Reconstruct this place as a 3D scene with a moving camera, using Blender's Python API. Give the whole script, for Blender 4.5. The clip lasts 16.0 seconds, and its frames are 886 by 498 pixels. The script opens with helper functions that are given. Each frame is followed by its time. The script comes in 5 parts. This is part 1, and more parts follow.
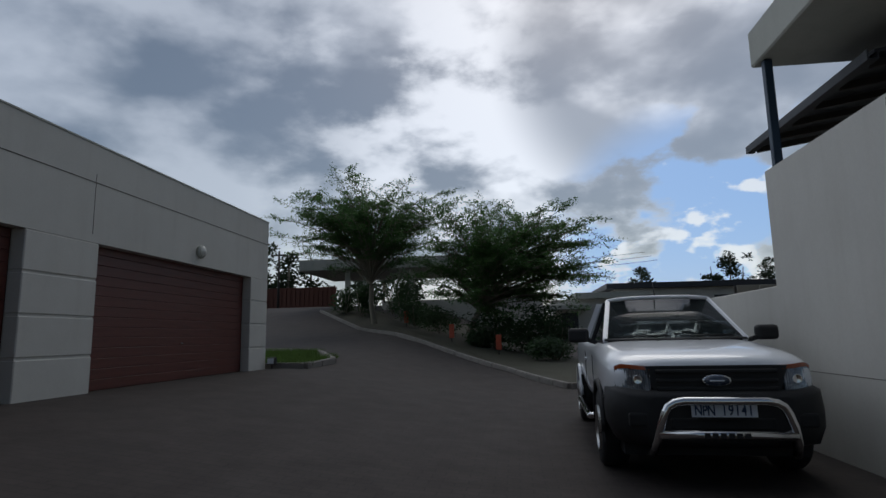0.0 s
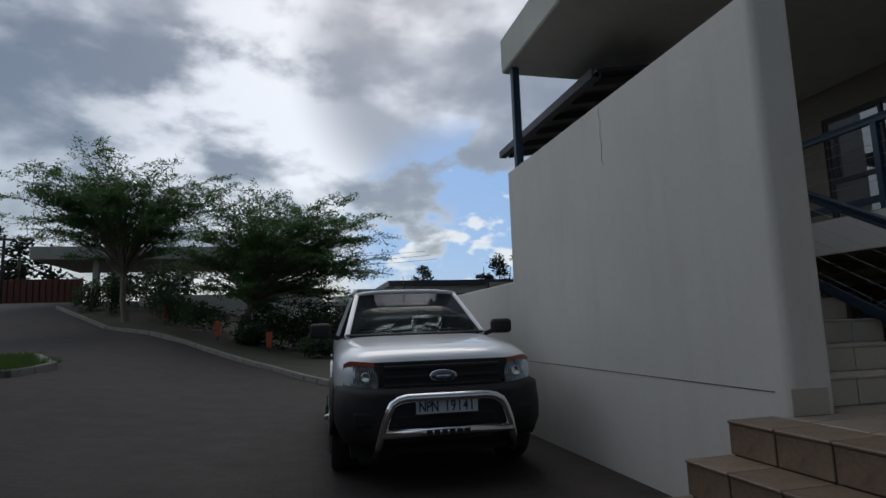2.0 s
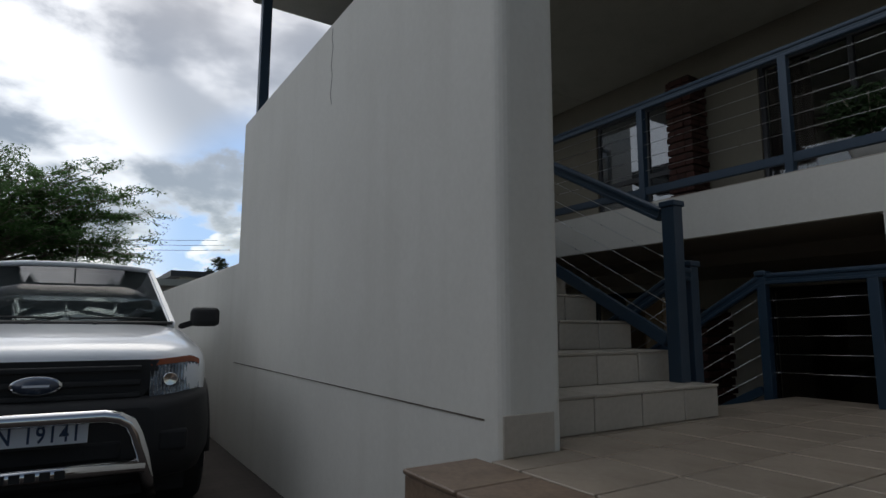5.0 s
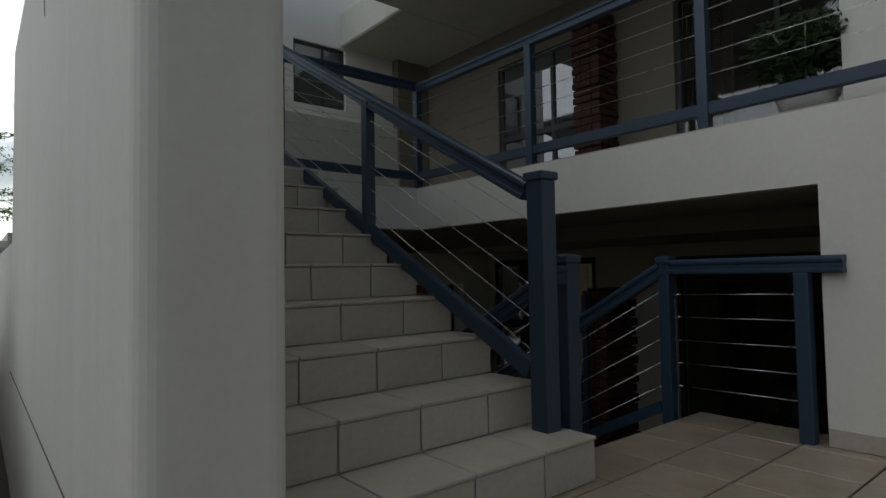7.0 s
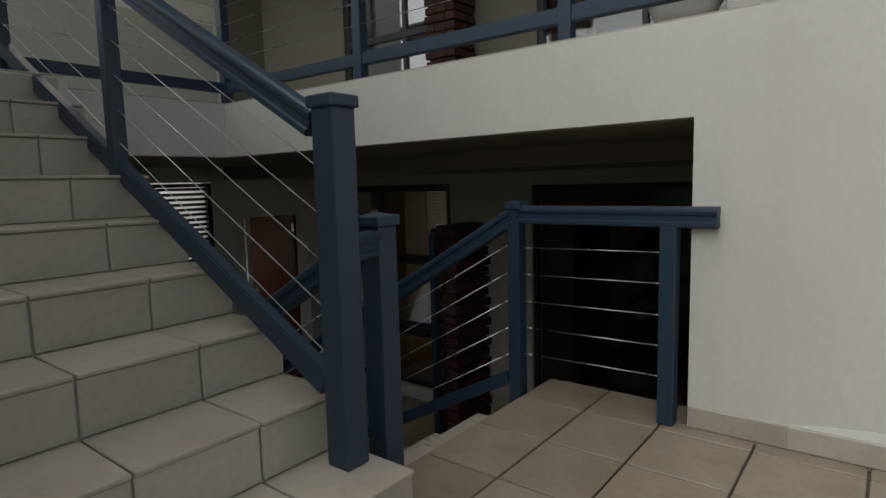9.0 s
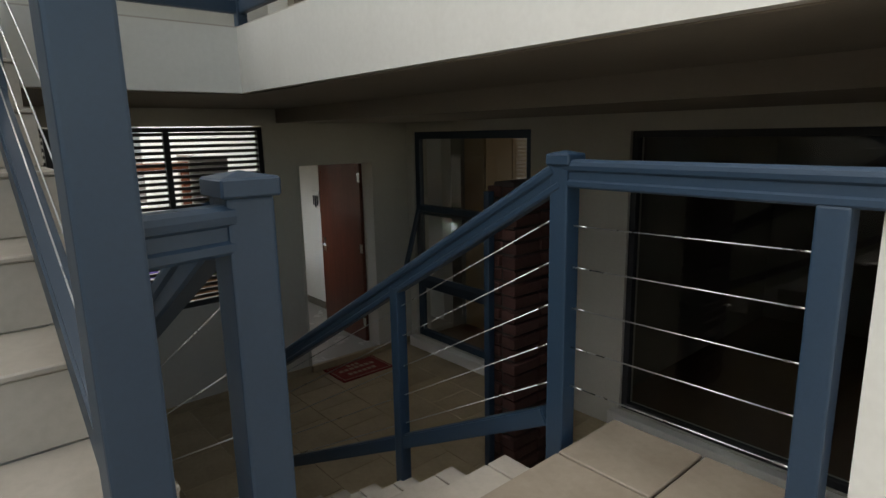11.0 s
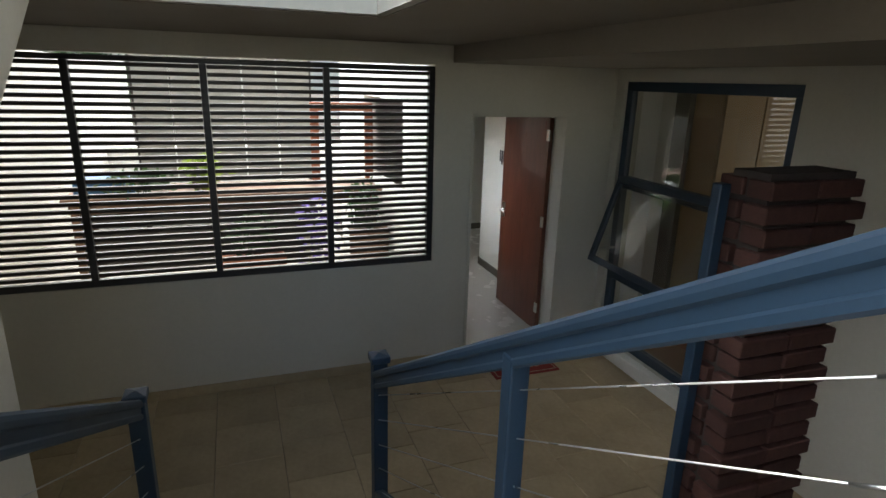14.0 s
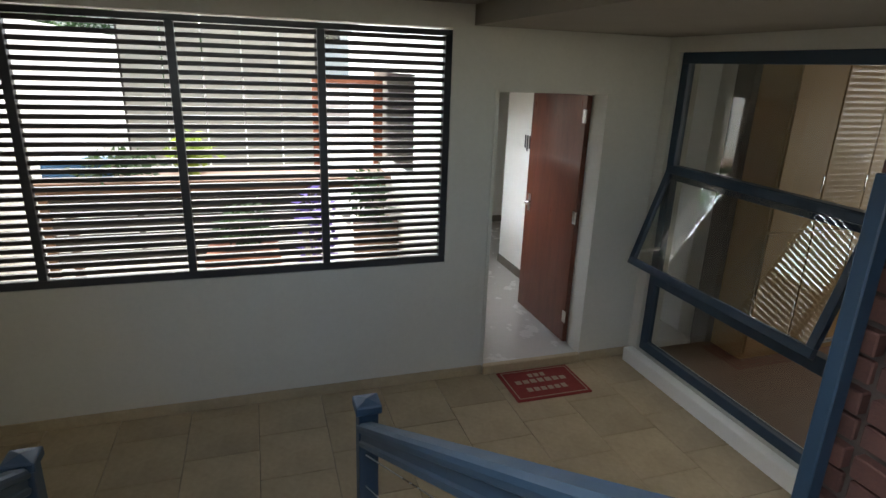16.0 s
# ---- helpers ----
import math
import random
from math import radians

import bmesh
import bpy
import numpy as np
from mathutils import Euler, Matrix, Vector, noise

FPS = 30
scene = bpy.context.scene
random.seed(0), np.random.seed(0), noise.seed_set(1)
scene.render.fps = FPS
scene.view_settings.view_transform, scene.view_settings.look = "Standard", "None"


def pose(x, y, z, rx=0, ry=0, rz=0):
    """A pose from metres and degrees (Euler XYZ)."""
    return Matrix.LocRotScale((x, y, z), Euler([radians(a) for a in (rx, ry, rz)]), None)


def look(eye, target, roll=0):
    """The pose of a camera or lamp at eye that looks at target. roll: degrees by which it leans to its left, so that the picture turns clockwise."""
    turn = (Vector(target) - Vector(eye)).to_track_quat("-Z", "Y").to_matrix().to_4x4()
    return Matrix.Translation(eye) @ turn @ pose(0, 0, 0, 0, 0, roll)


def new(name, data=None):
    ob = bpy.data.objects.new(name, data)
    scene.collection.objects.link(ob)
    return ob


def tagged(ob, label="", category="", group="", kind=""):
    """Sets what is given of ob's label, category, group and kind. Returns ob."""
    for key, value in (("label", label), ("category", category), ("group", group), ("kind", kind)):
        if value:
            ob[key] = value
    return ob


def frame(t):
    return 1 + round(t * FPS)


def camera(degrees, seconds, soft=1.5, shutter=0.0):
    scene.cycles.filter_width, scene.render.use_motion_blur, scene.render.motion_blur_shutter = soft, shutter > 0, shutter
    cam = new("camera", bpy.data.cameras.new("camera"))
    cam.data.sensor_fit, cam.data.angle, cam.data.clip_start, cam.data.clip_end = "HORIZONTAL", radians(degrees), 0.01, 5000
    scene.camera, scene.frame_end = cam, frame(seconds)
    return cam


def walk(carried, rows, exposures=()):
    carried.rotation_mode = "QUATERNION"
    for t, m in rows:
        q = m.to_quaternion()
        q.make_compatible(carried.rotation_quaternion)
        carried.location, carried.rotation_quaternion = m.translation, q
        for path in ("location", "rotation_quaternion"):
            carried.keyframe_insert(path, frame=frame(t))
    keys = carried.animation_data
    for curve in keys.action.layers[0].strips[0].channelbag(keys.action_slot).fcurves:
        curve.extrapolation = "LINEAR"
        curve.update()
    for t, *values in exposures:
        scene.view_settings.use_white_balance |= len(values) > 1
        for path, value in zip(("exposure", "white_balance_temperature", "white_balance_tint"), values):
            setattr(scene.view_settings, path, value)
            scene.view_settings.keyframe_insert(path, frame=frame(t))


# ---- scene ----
PATH = [
    (0, (0.000, 0.480, 1.330), (-0.236, 2.443, 1.630), -1.1),
    (0.5, (0.091, 0.631, 1.291), (-0.026, 2.606, 1.581), -1.0),
    (1, (0.240, 0.730, 1.310), (0.266, 2.711, 1.585), -1.3),
    (1.5, (0.394, 0.915, 1.285), (0.674, 2.875, 1.571), -1.2),
    (2, (0.556, 0.975, 1.309), (1.033, 2.898, 1.579), -1.9),
    (2.5, (0.781, 1.174, 1.235), (1.375, 3.062, 1.520), -1.4),
    (3, (0.961, 1.353, 1.223), (1.682, 3.198, 1.497), -1.6),
    (3.5, (1.158, 1.538, 1.207), (2.010, 3.327, 1.479), -1.6),
    (4, (1.453, 1.678, 1.202), (2.392, 3.425, 1.460), -1.7),
    (4.2, (1.503, 1.757, 1.178), (2.497, 3.470, 1.460), -0.8),
    (6.3, (2.747, 2.392, 1.487), (3.951, 3.982, 1.632), -0.7),
    (6.5, (2.850, 2.463, 1.535), (4.096, 4.024, 1.655), -0.9),
    (7, (3.011, 2.550, 1.566), (4.278, 4.095, 1.649), -1.0),
    (7.5, (3.188, 2.765, 1.590), (4.684, 4.092, 1.593), -0.5),
    (8, (3.335, 2.759, 1.649), (4.883, 4.024, 1.591), -1.1),
    (8.5, (3.586, 2.814, 1.697), (5.139, 4.066, 1.555), -1.9),
    (9, (3.740, 2.901, 1.728), (5.305, 4.125, 1.501), -1.5),
    (9.2, (3.802, 2.925, 1.722), (5.367, 4.157, 1.482), -1.3),
    (11.3, (4.778, 3.289, 1.696), (5.995, 4.819, 1.273), -0.7),
    (11.5, (4.838, 3.342, 1.699), (6.019, 4.894, 1.255), -0.3),
    (12, (5.013, 3.492, 1.696), (6.088, 5.116, 1.241), -0.2),
    (12.5, (5.083, 3.592, 1.690), (6.025, 5.288, 1.204), 0.6),
    (13, (5.233, 3.730, 1.693), (6.073, 5.470, 1.176), 0.3),
    (13.5, (5.355, 3.860, 1.692), (6.090, 5.641, 1.154), 0.9),
    (14, (5.439, 4.012, 1.687), (6.095, 5.816, 1.125), 1.6),
    (14.5, (5.525, 4.205, 1.636), (6.142, 6.024, 1.079), 0.8),
    (15, (5.580, 4.369, 1.647), (6.166, 6.195, 1.080), 1.0),
    (15.5, (5.619, 4.528, 1.633), (6.215, 6.340, 1.033), 2.1),
    (16, (5.689, 4.669, 1.557), (6.286, 6.481, 0.957), 2.1),
]
cam = camera(75.2, 16.0)
EXPOSURES = [(0, -0.7, 6400, 10), (2.5, -0.65, 6500, 10), (4.2, -0.55, 6600, 10), (6.5, 0.1, 6900, 8), (7.5, 0.15, 7300, 8), (8.0, 0.45, 7600, 8), (9.2, 1.1, 7600, 9), (11.5, 2.35, 7600, 9), (12.5, 2.85, 7500, 9), (14.5, 3.25, 7250, 9), (16, 3.8, 7150, 10)]
walk(cam, [(r[0], look(*r[1:])) for r in PATH], EXPOSURES)

# ---- world and light ----
SUN_DIR = Vector((0.10, 0.70, 0.70)).normalized()
world = bpy.data.worlds.new("overcast_sky")
scene.world = world
world.use_nodes = True
wn, wl = world.node_tree.nodes, world.node_tree.links
wn.clear()


def wnode(kind, **kw):
    n = wn.new(kind)
    for k, v in kw.items():
        if k == "op":
            n.operation = v
        elif k == "blend":
            n.data_type = "RGBA"
            n.blend_type = v
        else:
            n.inputs[k].default_value = v
    return n


def wmath(op, a, b=None):
    n = wn.new("ShaderNodeMath")
    n.operation = op
    for i, v in enumerate((a, b)):
        if v is None:
            continue
        if hasattr(v, "links"):
            wl.new(v, n.inputs[i])
        else:
            n.inputs[i].default_value = v
    return n.outputs[0]


def wramp(v, lo, hi):
    n = wn.new("ShaderNodeMapRange")
    n.interpolation_type = "SMOOTHSTEP"
    n.inputs["From Min"].default_value, n.inputs["From Max"].default_value = lo, hi
    wl.new(v, n.inputs["Value"])
    return n.outputs["Result"]


def wmix(fac, a, b):
    n = wn.new("ShaderNodeMix")
    n.data_type = "RGBA"
    for i, v in ((0, fac), (6, a), (7, b)):
        if hasattr(v, "links"):
            wl.new(v, n.inputs[i])
        elif i == 0:
            n.inputs[0].default_value = v
        else:
            n.inputs[i].default_value = (*v, 1)
    return n.outputs[2]


sky = wn.new("ShaderNodeTexSky")
sky.sky_type = "NISHITA"
sky.sun_disc = False
sky.sun_elevation = math.asin(SUN_DIR.z)
sky.sun_rotation = math.atan2(SUN_DIR.x, SUN_DIR.y)
coord = wn.new("ShaderNodeTexCoord")
puff = wn.new("ShaderNodeVectorMath")
puff.operation, puff.inputs[1].default_value = "MULTIPLY", (1.0, 1.0, 1.9)
wl.new(coord.outputs["Generated"], puff.inputs[0])


def wnoise(scale, detail, rough, off, dist=0.0):
    n = wn.new("ShaderNodeTexNoise")
    n.inputs["Scale"].default_value, n.inputs["Detail"].default_value = scale, detail
    n.inputs["Roughness"].default_value, n.inputs["Distortion"].default_value = rough, dist
    m = wn.new("ShaderNodeVectorMath")
    m.operation = "ADD"
    m.inputs[1].default_value = off
    wl.new(puff.outputs[0], m.inputs[0])
    wl.new(m.outputs[0], n.inputs["Vector"])
    return n.outputs["Fac"]


def wtoward(direction, lo, hi):
    """1 towards a direction of the sky, falling to 0."""
    n = wn.new("ShaderNodeVectorMath")
    n.operation = "DOT_PRODUCT"
    n.inputs[1].default_value = Vector(direction).normalized()
    wl.new(coord.outputs["Generated"], n.inputs[0])
    return wramp(n.outputs["Value"], lo, hi)


big, fine = wnoise(1.9, 5, 0.5, (6.1, 2.7, 0.3), 0.15), wnoise(5.0, 8, 0.52, (0.4, 5.2, 0), 0.1)
shape = wmath("ADD", wmath("MULTIPLY", big, 0.70), wmath("MULTIPLY", fine, 0.30))
thick = wramp(shape, 0.44, 0.565)
# the sun stands behind the cloud in the north: bright there and overhead, heavy banks towards the other horizons
glow = wtoward((0.06, 1.0, 0.34), 0.86, 0.995)
cloud = wmix(thick, (0.62, 0.66, 0.71), (0.115, 0.145, 0.175))
bank = wmix(thick, (0.27, 0.29, 0.31), (0.10, 0.115, 0.13))
cloud = wmix(wtoward((0.0, 0.75, 0.65), 0.35, 0.85), bank, cloud)
cloud = wmix(wmath("MULTIPLY", glow, wramp(fine, 0.58, 0.40)), cloud, (1.15, 1.18, 1.22))
cloud = wmix(wtoward((0.0, -0.05, 1.0), 0.70, 0.97), cloud, (1.35, 1.41, 1.50))
cloud = wmix(wtoward((-1.0, -0.05, 0.40), 0.60, 0.95), cloud, (0.92, 0.99, 1.10))
cloud = wmix(wtoward((0.35, -1.0, 0.30), 0.0, 0.75), cloud, (0.045, 0.05, 0.055))
heavy = wmath("MULTIPLY", wtoward((0.30, 1.0, 0.50), 0.955, 0.985), wramp(big, 0.40, 0.52))
cloud = wmix(wmath("MULTIPLY", heavy, 0.85), cloud, (0.135, 0.170, 0.205))
low = wmath("MULTIPLY", wtoward((0.33, 1.0, 0.11), 0.958, 0.985), wramp(fine, 0.53, 0.46))
puffs = wramp(wnoise(9.0, 6, 0.5, (2.2, 0.7, 1.1)), 0.56, 0.62)
deck = wmix(low, cloud, wmix(puffs, (0.20, 0.44, 0.86), (0.92, 0.96, 1.0)))
bg_cloud, bg_sky = wn.new("ShaderNodeBackground"), wn.new("ShaderNodeBackground")
add, out = wn.new("ShaderNodeAddShader"), wn.new("ShaderNodeOutputWorld")
wl.new(deck, bg_cloud.inputs["Color"])
bg_cloud.inputs["Strength"].default_value = 0.9
wl.new(sky.outputs[0], bg_sky.inputs["Color"])
bg_sky.inputs["Strength"].default_value = 0.05
wl.new(bg_cloud.outputs[0], add.inputs[0])
wl.new(bg_sky.outputs[0], add.inputs[1])
wl.new(add.outputs[0], out.inputs[0])

sun = new("sun", bpy.data.lights.new("sun", "SUN"))
sun.data.energy, sun.data.angle, sun.data.color = 0.5, radians(30), (1, 0.97, 0.92)
sun.matrix_world = look(SUN_DIR * 60, (0, 0, 0))

# fill lamp added at an unseen opening to brighten the kitchen
kitchen_fill = new("kitchen_fill_light", bpy.data.lights.new("kitchen_fill_light", "AREA"))
kitchen_fill.data.shape, kitchen_fill.data.size, kitchen_fill.data.size_y = "RECTANGLE", 1.4, 1.2
kitchen_fill.data.energy, kitchen_fill.data.color = 1.9, (1, 0.95, 0.86)
kitchen_fill.matrix_world = look((12.28, 7.35, 0.85), (9.5, 7.6, 0.6))


# ---- materials ----
def material(name, base, second=None, rough=0.6, metal=0.0, scale=6.0, fine_scale=60.0, bump=0.15, var=0.5, stain=None,
             rnd=0.0, coat=0.0, stretch=(1, 1, 1), spec=0.5, depth=0.01):
    """A surface with grain at two scales, an optional stain colour and a variation from piece to piece."""
    m = bpy.data.materials.new(name)
    m.use_nodes = True
    nt = m.node_tree
    n, l = nt.nodes, nt.links
    b = n["Principled BSDF"]
    second = second or tuple(c * 0.8 for c in base)
    tc, mp = n.new("ShaderNodeTexCoord"), n.new("ShaderNodeMapping")
    mp.inputs["Scale"].default_value = stretch
    l.new(tc.outputs["Object"], mp.inputs["Vector"])
    a, c = n.new("ShaderNodeTexNoise"), n.new("ShaderNodeTexNoise")
    for t, s, d in ((a, scale, 5), (c, fine_scale, 6)):
        t.inputs["Scale"].default_value, t.inputs["Detail"].default_value, t.inputs["Roughness"].default_value = s, d, 0.6
        l.new(mp.outputs[0], t.inputs["Vector"])
    mixv = n.new("ShaderNodeMath")
    mixv.operation = "ADD"
    half = n.new("ShaderNodeMath")
    half.operation, half.inputs[1].default_value = "MULTIPLY", 0.5
    l.new(a.outputs["Fac"], mixv.inputs[0])
    l.new(c.outputs["Fac"], mixv.inputs[1])
    l.new(mixv.outputs[0], half.inputs[0])
    rng = n.new("ShaderNodeMapRange")
    rng.inputs["From Min"].default_value, rng.inputs["From Max"].default_value = 0.5 - 0.25 / max(var, 0.05) * 0.5, 0.5 + 0.25 / max(var, 0.05) * 0.5
    l.new(half.outputs[0], rng.inputs["Value"])
    col = n.new("ShaderNodeMix")
    col.data_type = "RGBA"
    col.inputs[6].default_value, col.inputs[7].default_value = (*base, 1), (*second, 1)
    l.new(rng.outputs[0], col.inputs[0])
    colour = col.outputs[2]
    if stain:
        st, sr, sm = n.new("ShaderNodeTexNoise"), n.new("ShaderNodeMapRange"), n.new("ShaderNodeMix")
        st.inputs["Scale"].default_value, st.inputs["Detail"].default_value = scale * 0.35, 8
        l.new(mp.outputs[0], st.inputs["Vector"])
        sr.inputs["From Min"].default_value, sr.inputs["From Max"].default_value = 0.55, 0.75
        sr.inputs["To Max"].default_value = 0.7
        l.new(st.outputs["Fac"], sr.inputs["Value"])
        sm.data_type = "RGBA"
        sm.inputs[7].default_value = (*stain, 1)
        l.new(sr.outputs[0], sm.inputs[0])
        l.new(colour, sm.inputs[6])
        colour = sm.outputs[2]
    if rnd:
        oi, hs, rr = n.new("ShaderNodeObjectInfo"), n.new("ShaderNodeHueSaturation"), n.new("ShaderNodeMapRange")
        rr.inputs["To Min"].default_value, rr.inputs["To Max"].default_value = 1 - rnd, 1 + rnd
        l.new(oi.outputs["Random"], rr.inputs["Value"])
        l.new(rr.outputs[0], hs.inputs["Value"])
        l.new(colour, hs.inputs["Color"])
        colour = hs.outputs[0]
    l.new(colour, b.inputs["Base Color"])
    rg = n.new("ShaderNodeMapRange")
    rg.inputs["To Min"].default_value, rg.inputs["To Max"].default_value = max(rough - 0.08, 0.02), min(rough + 0.1, 1)
    l.new(a.outputs["Fac"], rg.inputs["Value"])
    l.new(rg.outputs[0], b.inputs["Roughness"])
    b.inputs["Metallic"].default_value, b.inputs["Coat Weight"].default_value = metal, coat
    b.inputs["Specular IOR Level"].default_value = spec
    if bump:
        bp = n.new("ShaderNodeBump")
        bp.inputs["Strength"].default_value, bp.inputs["Distance"].default_value = bump, depth
        l.new(half.outputs[0], bp.inputs["Height"])
        l.new(bp.outputs[0], b.inputs["Normal"])
    return m


def glass(name, tint=(0.9, 0.95, 0.95), rough=0.0):
    m = bpy.data.materials.new(name)
    m.use_nodes = True
    b = m.node_tree.nodes["Principled BSDF"]
    b.inputs["Base Color"].default_value = (*tint, 1)
    b.inputs["Roughness"].default_value, b.inputs["Transmission Weight"].default_value, b.inputs["IOR"].default_value = rough, 1, 1.6
    return m


def streaks(name, base, second, streak, rough=0.8, zstretch=0.12):
    """Painted plaster with faint trowel relief and rain streaks."""
    m = material(name, base, second, rough, scale=1.6, fine_scale=38, bump=0.25, var=0.7, depth=0.004)
    nt = m.node_tree
    n, l = nt.nodes, nt.links
    tc, mp, t, r, x = n.new("ShaderNodeTexCoord"), n.new("ShaderNodeMapping"), n.new("ShaderNodeTexNoise"), n.new("ShaderNodeMapRange"), n.new("ShaderNodeMix")
    mp.inputs["Scale"].default_value = (1, 1, zstretch)
    l.new(tc.outputs["Object"], mp.inputs["Vector"])
    t.inputs["Scale"].default_value, t.inputs["Detail"].default_value = 4.5, 6
    l.new(mp.outputs[0], t.inputs["Vector"])
    r.inputs["From Min"].default_value, r.inputs["From Max"].default_value, r.inputs["To Max"].default_value = 0.5, 0.85, 0.28
    l.new(t.outputs["Fac"], r.inputs["Value"])
    x.data_type = "RGBA"
    x.inputs[7].default_value = (*streak, 1)
    b = n["Principled BSDF"]
    l.new(b.inputs["Base Color"].links[0].from_socket, x.inputs[6])
    l.new(r.outputs[0], x.inputs[0])
    l.new(x.outputs[2], b.inputs["Base Color"])
    return m


M = {}
M["plaster"] = streaks("plaster_cream", (0.66, 0.635, 0.575), (0.60, 0.575, 0.515), (0.47, 0.44, 0.375))
M["plaster_in"] = streaks("plaster_inside", (0.62, 0.60, 0.53), (0.57, 0.55, 0.485), (0.52, 0.50, 0.44))
M["concrete"] = streaks("fascia_paint", (0.50, 0.50, 0.44), (0.43, 0.43, 0.38), (0.24, 0.24, 0.20), zstretch=0.25)
M["white"] = material("white_paint", (0.80, 0.79, 0.75), (0.74, 0.73, 0.69), 0.6, scale=2, fine_scale=40, bump=0.1, depth=0.003)
M["soffit"] = material("soffit_brown", (0.29, 0.255, 0.21), (0.25, 0.22, 0.18), 0.8, scale=2, fine_scale=50, bump=0.1, depth=0.003)
M["tile"] = material("beige_ceramic", (0.46, 0.41, 0.345), (0.39, 0.345, 0.285), 0.34, scale=5, fine_scale=45, bump=0.08, var=0.8, stain=(0.33, 0.28, 0.22), rnd=0.07, depth=0.003)
M["tile_landing"] = material("brown_beige_ceramic", (0.31, 0.255, 0.195), (0.25, 0.20, 0.15), 0.36, scale=5, fine_scale=45, bump=0.08, var=0.8, stain=(0.18, 0.135, 0.095), rnd=0.09, depth=0.003)
M["bloom"] = material("salt_bloom", (0.84, 0.83, 0.80), (0.70, 0.68, 0.63), 0.9, scale=14, fine_scale=90, bump=0.3)
# soil and leaf-litter green, darkened to carry the trees' shade
M["bank"] = material("litter_bank_shade", (0.040, 0.048, 0.022), (0.055, 0.040, 0.026), 0.9, scale=3, fine_scale=50, bump=0.4)
M["tan_board"] = material("tan_timber", (0.42, 0.27, 0.115), (0.33, 0.20, 0.08), 0.55, scale=3, fine_scale=30, bump=0.15, stretch=(5, 5, 0.6))
M["tile_low"] = material("ochre_slate_tile", (0.45, 0.355, 0.225), (0.36, 0.28, 0.175), 0.42, scale=3, fine_scale=30, bump=0.22, var=0.9, stain=(0.30, 0.24, 0.155), rnd=0.08, depth=0.004)
M["tile_brown"] = material("rustic_brown_tile", (0.21, 0.145, 0.098), (0.13, 0.088, 0.060), 0.5, scale=6, fine_scale=50, bump=0.35, var=0.9, stain=(0.30, 0.22, 0.15), rnd=0.14, depth=0.004)
M["tile_white"] = material("pale_ceramic", (0.66, 0.64, 0.60), (0.60, 0.58, 0.54), 0.25, scale=4, fine_scale=40, bump=0.03)
M["grout"] = material("dark_grout", (0.13, 0.105, 0.08), (0.085, 0.07, 0.055), 0.9, fine_scale=90, bump=0.4, depth=0.003)
M["blue"] = material("blue_grey_enamel", (0.018, 0.042, 0.072), (0.014, 0.033, 0.058), 0.45, scale=3, fine_scale=120, bump=0.06, var=0.6, coat=0.05, depth=0.002)
M["steel"] = material("stainless_wire", (0.62, 0.62, 0.60), None, 0.28, 1.0, fine_scale=200, bump=0.05)
M["chrome"] = material("polished_steel", (0.80, 0.80, 0.80), (0.74, 0.74, 0.74), 0.10, 1.0, fine_scale=150, bump=0.01)
M["brick"] = material("red_face_brick", (0.077, 0.029, 0.021), (0.050, 0.019, 0.015), 0.82, scale=14, fine_scale=110, bump=0.5, var=0.9, rnd=0.22, depth=0.004)
M["mortar"] = material("dark_mortar", (0.048, 0.036, 0.031), None, 0.95, fine_scale=120, bump=0.4)
M["slat"] = material("dark_bronze_slat", (0.040, 0.034, 0.032), (0.030, 0.026, 0.025), 0.42, fine_scale=120, bump=0.05)
M["frame"] = material("charcoal_frame", (0.034, 0.036, 0.042), (0.026, 0.028, 0.033), 0.4, fine_scale=120, bump=0.05)
M["door"] = material("mahogany_door", (0.155, 0.042, 0.022), (0.085, 0.022, 0.012), 0.30, scale=3, fine_scale=26, bump=0.1, var=0.9, coat=0.35, stretch=(6, 6, 0.7), depth=0.003)
M["garage_door"] = material("garage_timber", (0.145, 0.038, 0.026), (0.085, 0.022, 0.016), 0.42, scale=3, fine_scale=26, bump=0.2, var=0.9, stretch=(1, 0.5, 7), depth=0.003)
M["paver"] = material("driveway_paver", (0.042, 0.031, 0.026), (0.029, 0.0215, 0.018), 0.85, scale=2.2, fine_scale=55, bump=0.35, var=0.9, stain=(0.032, 0.026, 0.023), depth=0.006)
M["kerb"] = material("kerb_concrete", (0.27, 0.25, 0.22), (0.19, 0.175, 0.155), 0.9, fine_scale=70, bump=0.5, stain=(0.12, 0.10, 0.085))
M["grass"] = material("lawn", (0.095, 0.160, 0.035), (0.060, 0.110, 0.024), 0.8, scale=2, fine_scale=60, bump=0.3)
M["leaf"] = material("acacia_leaf", (0.120, 0.225, 0.075), (0.080, 0.165, 0.050), 0.55, scale=1.2, fine_scale=9, bump=0)
M["leaf_dark"] = material("shrub_leaf", (0.045, 0.085, 0.030), (0.030, 0.060, 0.022), 0.55, scale=1.5, fine_scale=9, bump=0)
M["leaf_lime"] = material("lime_leaf", (0.26, 0.34, 0.05), (0.17, 0.25, 0.035), 0.5, scale=2, fine_scale=9, bump=0)
M["petal"] = material("violet_petal", (0.11, 0.06, 0.32), (0.07, 0.04, 0.22), 0.6, bump=0)
M["bark"] = material("grey_bark", (0.27, 0.24, 0.18), (0.16, 0.14, 0.105), 0.9, scale=5, fine_scale=40, bump=0.6, stretch=(1, 1, 0.3))
